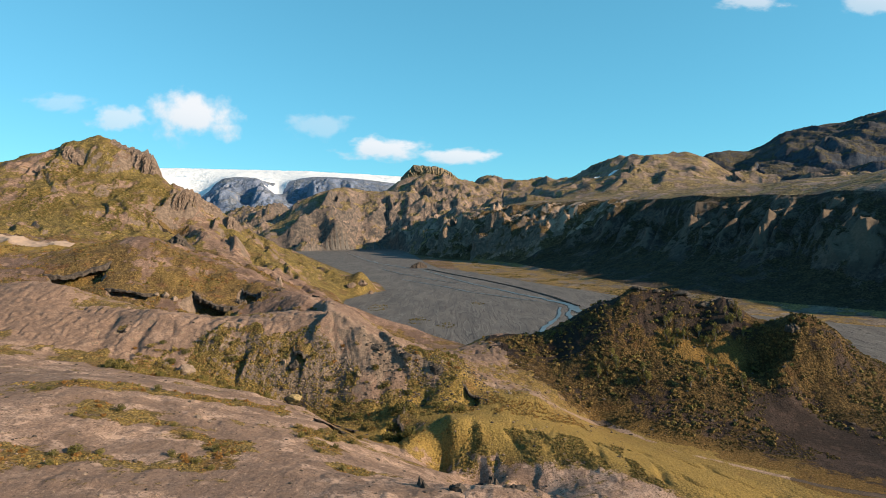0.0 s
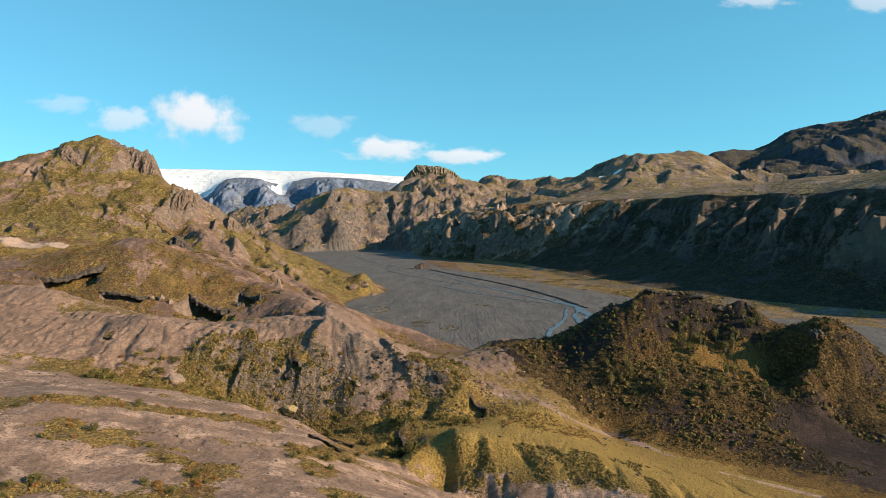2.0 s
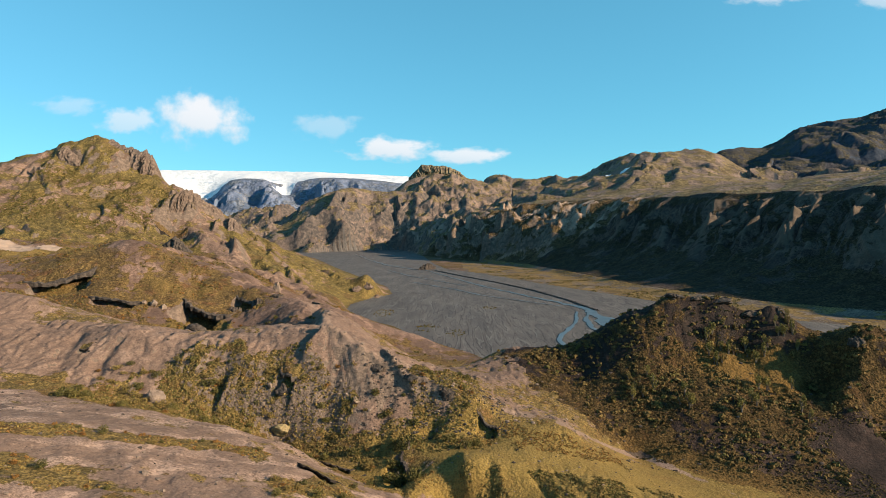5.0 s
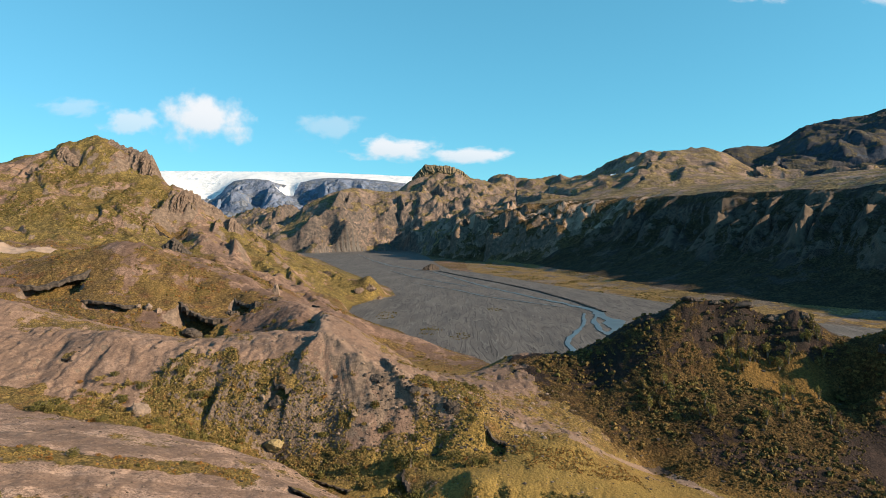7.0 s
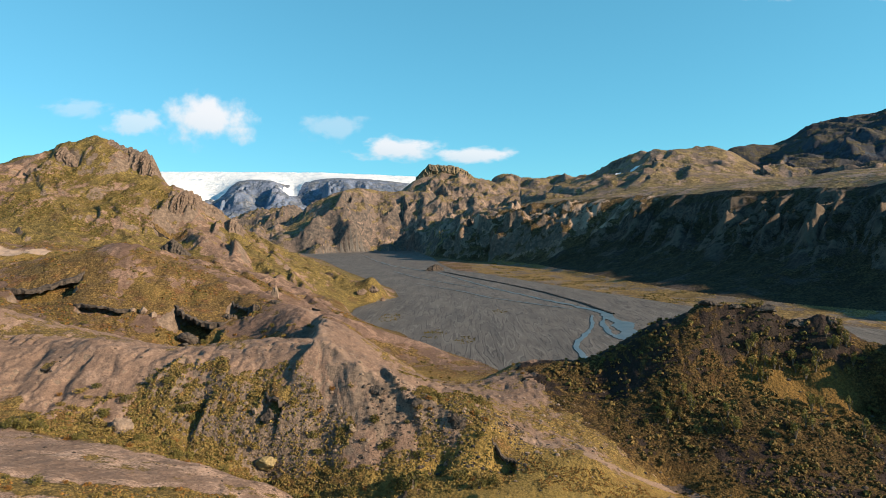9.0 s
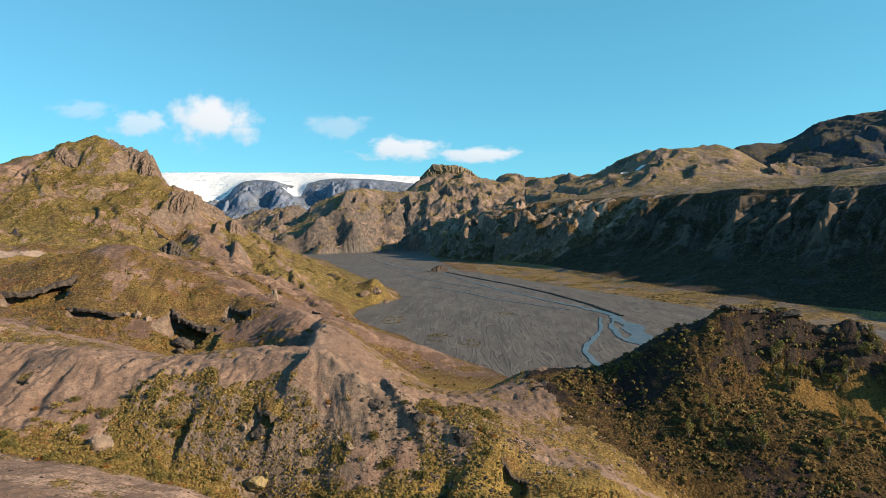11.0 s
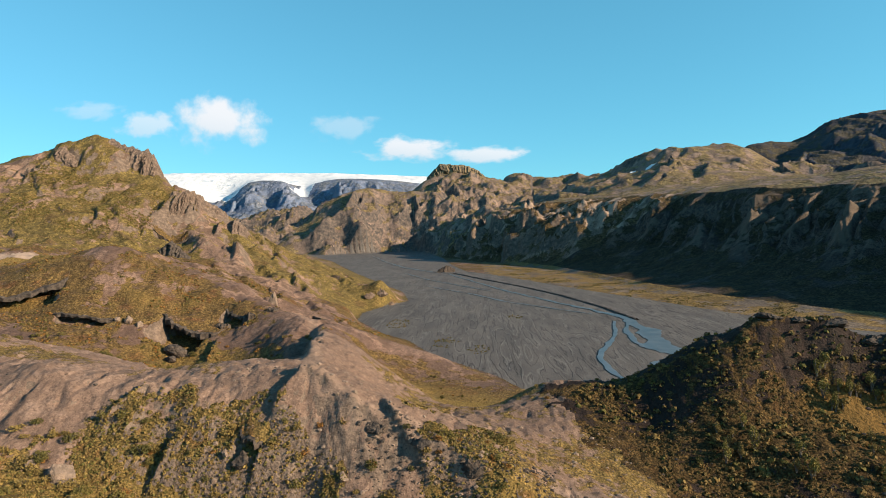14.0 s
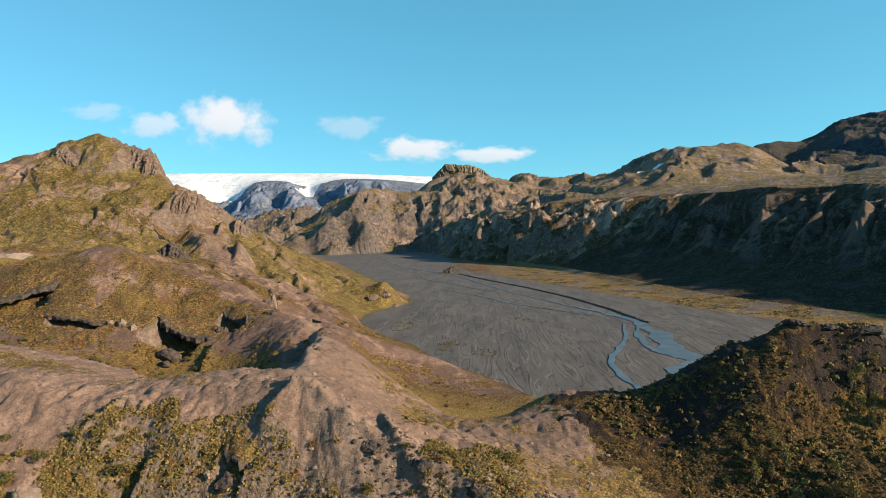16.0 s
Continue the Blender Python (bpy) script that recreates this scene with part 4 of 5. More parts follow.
veg += np.where(MASK["wall"] > 0.05, 0.2, 0)
# sunlit scarp ribs: their light is painted as a pale colour
veg -= 0.6 * MASK["crests"]
hard *= 1 - MASK["crests"]
pale = np.maximum(pale, 0.5 * MASK["crests"])
stain_d = np.minimum(to_line(GX, GY, [(-215, 266), (-178, 240), (-150, 224), (-132, 213)], 70)[0], to_line(GX, GY, [(14, 300), (26, 290), (36, 286)], 70)[0] * 1.6)
STAIN = np.maximum(near_left * 0.9 * smooth(0.04, 0.07, local(GY < 206, GX, GY, lambda a, b: fbm(a * 0.90 + b * 0.43 + 9, (b * 0.90 - a * 0.43) * 3.4, 40, 4, 39))), np.maximum(1.0 * smooth(24, 12, stain_d + local(GY < 320, GX, GY, lambda a, b: 4 * fbm(a, b, 16, 3, 79))), local((GY > 188) & (GY < 520), GX, GY, lambda a, b: np.maximum(0.85 * smooth(0.08, 0.32, fbm(a * 1.6, b, 24, 4, 80)), (0.7 + 0.3 * smooth(-70, -45, a)) * smooth(75, 45, a) * smooth(400, 340, b))))).astype(np.float32)
grassy, _ = to_line(GX, GY, [(-380, 430), (-310, 438), (-262, 458)], 70)
veg += 0.3 * smooth(26, 12, grassy)
lush = np.maximum(lush, 0.8 * smooth(26, 12, grassy))
hard *= (1 - 0.9 * smooth(34, 20, cap)) * (1 - 0.9 * smooth(24, 12, knob)) * (1 - 0.8 * smooth(26, 16, mound)) * (1 - 0.5 * smooth(60, 40, knoll) * smooth(8, 16, lava))
COVER = np.stack([np.clip(veg, 0, 1), np.clip(hard, 0, 1), pale, np.clip(lush, 0, 1)], -1).astype(np.float32)


def patch(name, region, mat, label, category="", kind="structure"):
    """One landform of the sheet, as a mesh of its own."""
    rows, cols = np.nonzero(REGION == region)
    if not len(rows):
        return None
    width = GX.shape[1]
    corners = np.stack([rows * width + cols, rows * width + cols + 1, (rows + 1) * width + cols + 1, (rows + 1) * width + cols], 1)
    used, index = np.unique(corners, return_inverse=True)
    mesh = bpy.data.meshes.new(name)
    mesh.vertices.add(len(used))
    mesh.vertices.foreach_set("co", np.stack([GX.ravel()[used], GY.ravel()[used], GZ.ravel()[used]], 1).astype(np.float32).ravel())
    mesh.loops.add(corners.size)
    mesh.loops.foreach_set("vertex_index", index.ravel().astype(np.int32))
    mesh.polygons.add(len(corners))
    mesh.polygons.foreach_set("loop_start", np.arange(0, corners.size, 4, dtype=np.int32))
    mesh.update(calc_edges=True)
    mesh.polygons.foreach_set("use_smooth", np.ones(len(corners), bool))
    colour = mesh.attributes.new("cover", "FLOAT_COLOR", "POINT")
    colour.data.foreach_set("color", COVER.reshape(-1, 4)[used].ravel())
    mesh.attributes.new("stain", "FLOAT", "POINT").data.foreach_set("value", STAIN.ravel()[used])
    mesh.materials.append(mat)
    return tagged(new(name, mesh), label, category, kind=kind)


patch("ground", 0, MAT_GROUND, "brown eroded hillside with ochre heath, gullies and bare gravel terraces")
patch("knoll", 12, MAT_KNOLL, "dark lava knoll overgrown with birch scrub", "hill")
patch("hill", 1, MAT_HILL, "low rounded hill with small caves above a green gully", "hill")
patch("mountain", 2, MAT_PEAK, "steep grassy mountain with a craggy brown summit", "mountain")
patch("meadow", 3, MAT_MEADOW, "flat brown and yellow meadow between river and scarp")
patch("escarpment", 4, MAT_SCARP_SHADED, "long steep ribbed escarpment lying in shade", "cliff")
patch("escarpment", 13, MAT_SCARP_LIT, "ribbed brown flank at the far end of the escarpment", "cliff")
patch("plateau", 5, MAT_FAR, "sunlit brown plateau and low hills above the escarpment", "plateau")
patch("mountain", 6, MAT_FAR, "rugged brown hill rising from the far river bank", "mountain")
patch("mountain", 7, MAT_FAR, "flat-topped brown peak standing behind the valley", "mountain")
patch("mountain", 8, MAT_RANGE_SHADE, "dark bluish mountain range with sunlit ochre spurs", "mountain")
patch("mountain", 9, MAT_BLUE_HAZE, "hazy blue rock mountains below the ice cap", "mountain")
patch("glacier", 10, MAT_SNOW, "broad white ice cap along the horizon", "glacier")
patch("riverbed", 11, MAT_GRAVEL, "wide flat grey gravel bed of a braided river")


# ---- helpers for things ----
def ground_at(x, y, sheet=None):
    """Height of the sheet at one place on the plan."""
    g = GZ if sheet is None else sheet
    i = min(max(int(np.searchsorted(YS, y)) - 1, 0), len(YS) - 2)
    u = x / span(float(y))
    j = min(max(int(np.searchsorted(US, u)) - 1, 0), len(US) - 2)
    fy, fx = (y - YS[i]) / (YS[i + 1] - YS[i]), (u - US[j]) / (US[j + 1] - US[j])
    return float((g[i, j] * (1 - fx) + g[i, j + 1] * fx) * (1 - fy) + (g[i + 1, j] * (1 - fx) + g[i + 1, j + 1] * fx) * fy)


def mesh_of(name, verts, faces, mats, smooth_faces=False, slots=None):
    mesh = bpy.data.meshes.new(name)
    mesh.from_pydata([tuple(v) for v in verts], [], faces)
    for m in mats:
        mesh.materials.append(m)
    if slots is not None:
        mesh.polygons.foreach_set("material_index", np.array(slots, np.int32))
    mesh.polygons.foreach_set("use_smooth", np.full(len(mesh.polygons), smooth_faces))
    mesh.update()
    return mesh


def part(name, mesh, parent, label=""):
    ob = new(name, mesh)
    ob.parent = parent
    return tagged(ob, label)


ICO = bmesh.new()
bmesh.ops.create_icosphere(ICO, subdivisions=4, radius=1.0)
ICO_V, ICO_F = np.array([v.co[:] for v in ICO.verts]), [tuple(v.index for v in f.verts) for f in ICO.faces]
ICO.free()
ICO = bmesh.new()
bmesh.ops.create_icosphere(ICO, subdivisions=1, radius=1.0)
STONE_V, STONE_F = np.array([v.co[:] for v in ICO.verts]), [tuple(v.index for v in f.verts) for f in ICO.faces]
ICO.free()


def rock_shape(size, seed, cuts=9, rough=0.16):
    """A boulder: a ball cut by planes, then roughened."""
    rng = np.random.default_rng(seed)
    v = ICO_V.copy()
    for _ in range(cuts):
        n = rng.normal(size=3)
        n /= np.linalg.norm(n)
        over = np.maximum(v @ n - rng.uniform(0.45, 0.8), 0)
        v -= over[:, None] * n
    k = 1 + rough * np.array([noise.fractal(Vector(p * 2.1) + Vector((seed * 3.7, 0, 0)), 0.9, 2.2, 4) for p in v])
    return v * k[:, None] * np.array(size)


def leaf_material(name, a, b):
    m, n, l, shader = material(name, 0.8, 0.15)
    info = n.new("ShaderNodeObjectInfo")
    geo = n.new("ShaderNodeNewGeometry")
    tone = calc(n, l, "ADD", calc(n, l, "MULTIPLY", info.outputs["Random"], 0.6), calc(n, l, "MULTIPLY", geo.outputs["Random Per Island"], 0.4))
    l.new(blend(n, l, tone, a, b), shader.inputs["Base Color"])
    return m


def stone_material(name, a, b, size):
    m, n, l, shader = material(name, 0.92, 0.2)
    t = texture(n, l, size, 6.0, 0.7)
    c = blend(n, l, ramp(n, l, t, 0.35, 0.68), a, b)
    c = blend(n, l, ramp(n, l, texture(n, l, size * 0.15, 4.0, 0.7), 0.5, 0.8, 0.0, 0.5), c, tuple(x * 0.4 for x in a))
    l.new(c, shader.inputs["Base Color"])
    bump(n, l, shader, t, size * 0.3)
    return m


LEAF_GREEN = leaf_material("birch_leaves", (0.06, 0.058, 0.018), (0.15, 0.122, 0.036))
LEAF_BIRCH = leaf_material("sunny_birch_leaves", (0.10, 0.095, 0.028), (0.22, 0.178, 0.05))
LEAF_YELLOW = leaf_material("autumn_leaves", (0.135, 0.10, 0.034), (0.25, 0.175, 0.056))
LEAF_HEATH = leaf_material("brown_heath", (0.105, 0.076, 0.028), (0.21, 0.14, 0.048))
LEAF_KNOLL = leaf_material("dark_scrub_leaves", (0.052, 0.040, 0.015), (0.165, 0.11, 0.038))
LEAF_RUST = leaf_material("rusty_leaves", (0.17, 0.085, 0.025), (0.25, 0.125, 0.035))
BARK = stone_material("bark", (0.10, 0.08, 0.065), (0.20, 0.17, 0.14), 0.3)
TUFF = stone_material("brown_tuff", (0.16, 0.118, 0.09), (0.27, 0.20, 0.155), 2.5)
BASALT = stone_material("dark_basalt", (0.036, 0.030, 0.027), (0.105, 0.083, 0.068), 2.0)
PEAK_ROCK = stone_material("peak_rock", (0.085, 0.062, 0.05), (0.20, 0.145, 0.112), 4.0)
FAR_ROCK = stone_material("far_rock", (0.09, 0.075, 0.06), (0.25, 0.19, 0.11), 30.0)
PALE_TUFF = stone_material("ochre_tuff", (0.24, 0.18, 0.085), (0.33, 0.25, 0.13), 2.0)


def clump_cloud(rng, count, radius, height, leaf, base=0.03):
    """Small crossed leaf sprays through an uneven crown."""
    verts, faces = [], []
    lobes = [(rng.uniform(-0.45, 0.45) * radius, rng.uniform(-0.45, 0.45) * radius, height * rng.uniform(*((0.15, 0.5) if base < 0.1 else (0.35, 0.75))), rng.uniform(0.45, 0.75)) for _ in range(6)]
    for _ in range(count):
        lx, ly, lz, lr = lobes[rng.integers(len(lobes))]
        d = rng.normal(size=3)
        d /= np.linalg.norm(d)
        r = rng.uniform(0.55, 1.05) ** 0.6
        c = np.array([lx, ly, lz]) + d * r * lr * np.array([radius * 0.75, radius * 0.75, height * 0.45])
        c[2] = max(c[2], base * height)
        a, b = rng.normal(size=3), rng.normal(size=3)
        a = a / np.linalg.norm(a) * leaf * rng.uniform(0.6, 1.3)
        b = b / np.linalg.norm(b) * leaf * rng.uniform(0.5, 1.0)
        i = len(verts)
        verts += [c - a, c + b * 0.8, c + a, c - b * 0.8 + d * leaf * 0.3]
        faces += [(i, i + 1, i + 2), (i, i + 2, i + 3)]
    return verts, faces


def tube(points, radii, sides=5):
    verts, faces = [], []
    for (x, y, z), r in zip(points, radii):
        verts += [(x + r * math.cos(2 * math.pi * k / sides), y + r * math.sin(2 * math.pi * k / sides), z) for k in range(sides)]
    for s in range(len(points) - 1):
        for k in range(sides):
            faces.append((s * sides + k, s * sides + (k + 1) % sides, (s + 1) * sides + (k + 1) % sides, (s + 1) * sides + k))
    return verts, faces


def stems(rng, height, spread_by, count):
    verts, faces = [], []
    for _ in range(count):
        a = rng.uniform(0, 2 * math.pi)
        tip = (math.cos(a) * spread_by, math.sin(a) * spread_by, height * rng.uniform(0.6, 0.85))
        mid = (tip[0] * 0.35, tip[1] * 0.35, tip[2] * 0.5)
        v, f = tube([(tip[0] * 0.05, tip[1] * 0.05, -0.4), mid, tip], [height * 0.03, height * 0.022, height * 0.006], 4)
        faces += [tuple(i + len(verts) for i in q) for q in f]
        verts += v
    return verts, faces


def plant(name, seed, height, radius, leaf, count, leaves, label, category, group):
    """A shrub or small tree: stems and a loose crown."""
    rng = np.random.default_rng(seed)
    root = new(name)
    v, f = stems(rng, height, radius * 0.5, 5)
    part("stem", mesh_of("stem", v, f, [BARK]), root)
    v, f = clump_cloud(rng, count, radius, height, leaf)
    part("crown", mesh_of("crown", v, f, [leaves]), root)
    return tagged(root, label, category, group)


def tree(seed, height, radius, leaf, count, leaves, label, group):
    rng = np.random.default_rng(seed)
    root = new("birch_tree")
    bend = rng.normal(size=2) * height * 0.05
    v, f = tube([(0, 0, -0.5), (bend[0] * 0.4, bend[1] * 0.4, height * 0.3), (bend[0], bend[1], height * 0.65), (bend[0] * 1.2, bend[1] * 1.2, height * 0.95)],
                [height * 0.035, height * 0.026, height * 0.015, height * 0.004], 6)
    part("trunk", mesh_of("trunk", v, f, [BARK]), root)
    v, f = stems(rng, height * 0.9, radius * 0.7, 7)
    part("limb", mesh_of("limb", v, f, [BARK]), root)
    v, f = clump_cloud(rng, count, radius, height, leaf, 0.2)
    part("crown", mesh_of("crown", v, f, [leaves]), root)
    return tagged(root, label, "tree", group)


def scatter(rng, count, box, accept):
    """Places on the plan inside a box (x0, y0, x1, y1) that pass a test."""
    out = []
    for _ in range(count * 30):
        x, y = rng.uniform(box[0], box[2]), rng.uniform(box[1], box[3])
        if accept(x, y):
            out.append((x, y))
            if len(out) == count:
                break
    return out


def patchy(x, y, size, seed):
    return float(fbm(np.array([x]), np.array([y]), size, 2, seed)[0])


# ---- river: water channels, embankment, islet ----
def ribbon(name, line, widths, z, mat, label, seed):
    """A channel with wavering banks laid along a line."""
    pts = []
    for (a, b), (wa, wb) in zip(zip(line, line[1:]), zip(widths, widths[1:])):
        n = max(2, int(math.dist(a, b) / 3))
        pts += [(a[0] + (b[0] - a[0]) * k / n, a[1] + (b[1] - a[1]) * k / n, wa + (wb - wa) * k / n) for k in range(n)]
    pts.append((*line[-1], widths[-1]))
    p = np.array(pts)
    soft = np.ones(9) / 9
    for c in range(2):
        p[4:-4, c] = np.convolve(p[:, c], soft, "valid")
    t = np.gradient(p[:, :2], axis=0)
    t /= np.linalg.norm(t, axis=1)[:, None]
    side = np.stack([-t[:, 1], t[:, 0]], 1)
    s = np.arange(len(p)) * 1.0
    sway = fbm(s, s * 0 + seed, 16, 3, seed) * p[:, 2] * 0.5
    left = p[:, 2] * 0.5 * np.maximum(0.15, 1 + 0.9 * fbm(s, s * 0, 9, 3, seed + 1))
    right = p[:, 2] * 0.5 * np.maximum(0.15, 1 + 0.9 * fbm(s, s * 0, 9, 3, seed + 2))
    centre = p[:, :2] + side * sway[:, None]
    a, b = centre + side * left[:, None], centre - side * right[:, None]
    verts = [(x, y, z) for x, y in a] + [(x, y, z) for x, y in b]
    n = len(p)
    faces = [(i, i + n, i + n + 1, i + 1) for i in range(n - 1)]
    return tagged(new(name, mesh_of(name, verts, faces, [mat])), label, "river", kind="structure")


STREAMS = [
    ([(-60, 1150), (-23, 1020), (36, 812), (84, 681), (107, 632), (121, 588), (126, 521), (118, 454), (108, 405), (100, 360), (104, 322)], [2.5, 3, 3.5, 4, 5, 8, 12, 17, 17, 13, 9]),
    ([(112, 560), (98, 500), (81, 458), (72, 428), (72, 398), (76, 365), (80, 322)], [2, 3, 3.5, 3.5, 4, 4, 3]),
    ([(118, 545), (108, 505), (104, 470), (112, 440)], [2, 5, 4, 3]),
    ([(-60, 870), (-35, 825), (4, 761), (31, 699), (71, 642), (104, 600)], [1.2, 2, 2.4, 2.4, 2, 1.5]),
    ([(-120, 1120), (-70, 980), (-20, 880), (22, 800)], [1.8, 2.4, 2.4, 1.8]),
    ([(-300, 1850), (-210, 1500), (-130, 1250), (-70, 1130)], [5, 6, 6, 4]),
]
for k, (line, widths) in enumerate(STREAMS):
    ribbon("water", line, widths, 0.34 + 0.01 * k, MAT_WATER, "shallow grey-blue meltwater channel on the gravel bed", 50 + 7 * k)


def embankment():
    """A low boulder dyke beside the main channel."""
    verts, faces = [], []
    rng = np.random.default_rng(4)
    pts = [(a[0] + (b[0] - a[0]) * k / 40, a[1] + (b[1] - a[1]) * k / 40) for a, b in zip(LEVEE, LEVEE[1:]) for k in range(40)]
    for i, (x, y) in enumerate(pts):
        j = min(i + 1, len(pts) - 1)
        t = np.array([pts[j][0] - pts[j - 1][0], pts[j][1] - pts[j - 1][1]])
        t /= np.linalg.norm(t)
        for off, h in ((-2.4, -0.3), (-0.8, 1.1), (0.8, 1.1), (2.4, -0.3)):
            verts.append((x - t[1] * off + rng.normal() * 0.3, y + t[0] * off + rng.normal() * 0.3, h + rng.normal() * 0.25))
    for i in range(len(pts) - 1):
        for k in range(3):
            faces.append((i * 4 + k, i * 4 + k + 1, i * 4 + k + 5, i * 4 + k + 4))
    return tagged(new("embankment", mesh_of("embankment", verts, faces, [BASALT])), "low dark boulder embankment beside the river channel", "embankment")


embankment()


# ---- rocks ----
def boulder(name, x, y, size, mat, seed, label, sink=0.25, turn=0.0, category="rock", up=0.0):
    z = ground_at(x, y)
    ob = new(name, mesh_of(name, rock_shape(size, seed), ICO_F, [mat]))
    ob.matrix_world = pose(x, y, z + size[2] * (1 - 2 * sink) * 0.6 + up, 0, 0, turn)
    return tagged(ob, label, category)


def crag(x, y, size, mat, seed, label, turn=0.0, teeth=6, up=0.0):
    """A jagged outcrop: one long block, split by upright clefts and cut by planes."""
    v = rock_shape((1, 1, 1), seed, 12, 0.12)
    cleft = np.array([noise.noise(Vector((p[0] * teeth * 0.9, p[1] * 1.5, seed * 1.7))) for p in v])
    edge = np.array([noise.fractal(Vector((p[0] * teeth, p[1] * 3, p[2] * 2 + seed)), 0.8, 2.1, 4) for p in v])
    v[:, 2] *= 0.75 + 0.7 * (1 - np.abs(cleft) * 2) * (v[:, 2] > 0)
    v[:, 1] *= 1 + 0.5 * cleft + 0.15 * edge
    v[:, 0] *= 1 + 0.12 * edge
    ob = new("rock_outcrop", mesh_of("rock_outcrop", v * np.array(size), ICO_F, [mat]))
    ob.matrix_world = pose(x, y, ground_at(x, y) + up, 0, 0, turn)
    return tagged(ob, label, "rock")


BOULDERS = ((-57, 136, 0.9, 61), (-54, 135, 0.55, 62), (-57, 211, 1.1, 63), (-178, 378, 3.4, 64), (-172, 377, 2.4, 65), (-183, 377, 2.0, 66), (-96, 204, 1.6, 67), (-30, 208, 1.5, 68))
boulder("boulder", -88, 203, (3.4, 2.8, 3.4), TUFF, 3, "large weathered brown tuff boulder among shrubs")
boulder("boulder", -52, 205, (3.4, 2.6, 2.3), PALE_TUFF, 5, "rounded ochre boulder at the gully edge")
crag(-53, 211, (2.8, 2.0, 2.2), BASALT, 6, "dark cleft rock standing in the gully slope", 60, 4)
crag(-119, 424, (3.4, 1.8, 6.0), TUFF, 7, "pair of pale stone pillars above a cave", 10, 2)
for (x, y, w, s) in BOULDERS:
    boulder("boulder", x, y, (w, w * 0.8, w * 0.75), TUFF, s, "weathered brown boulder lying on bare gravel")
for (x, y, w, h, s) in ((-148, 366, 6, 4.0, 8), (-142, 371, 4, 3.0, 9), (-146, 358, 3.5, 2.4, 10)):
    boulder("boulder", x, y, (w, w * 0.8, h), BASALT, s, "big grey boulder fallen into the green gully")
for (x, y, w, h, t, s) in ((-14, 212, 4, 1.8, -30, 11), (-2, 208, 3, 2.2, -20, 12), (9, 206, 5, 2.4, -25, 13), (-24, 215, 3, 1.5, -40, 14)):
    crag(x, y, (w, 1.6, h), BASALT, s, "dark jagged dyke rock along the ridge", t, 4)
for (x, y, w, h, s) in ((-4, 111, 3.0, 1.5, 15), (10, 113, 1.8, 1.8, 16), (3, 108, 2.2, 1.0, 17), (14, 110, 2.6, 0.8, 18)):
    crag(x, y, (w, 1.4, h), BASALT, s, "small dark crag on the gravel brow", s * 20, 4)
for (x, y, w, h, t, k) in ((-104, 668, 7, 4, 30, 20), (-94, 674, 8, 4.6, 20, 22), (-84, 681, 6, 3.4, 40, 23)):
    crag(x, y, (w, 4, h), PEAK_ROCK, k, "craggy brown rock cap on the grassy spur", t, 7, -1.0)
crag(-49, 1130, (22, 10, 8.5), BASALT, 21, "dark rock islet standing in the gravel river", 10, 9)
for k, (x, y, w, h) in enumerate(((90, 271, 5, 1.6), (98, 270, 6, 2.0), (107, 267, 7, 2.4), (118, 265, 6, 2.0), (144, 241, 4, 3.0), (127, 263, 4, 3.2))):
    crag(x, y, (w * 0.9, 2.6, h * 0.8), BASALT, 30 + k, "dark lava crag on the crest of the knoll", -10, 7, -h * 0.4)
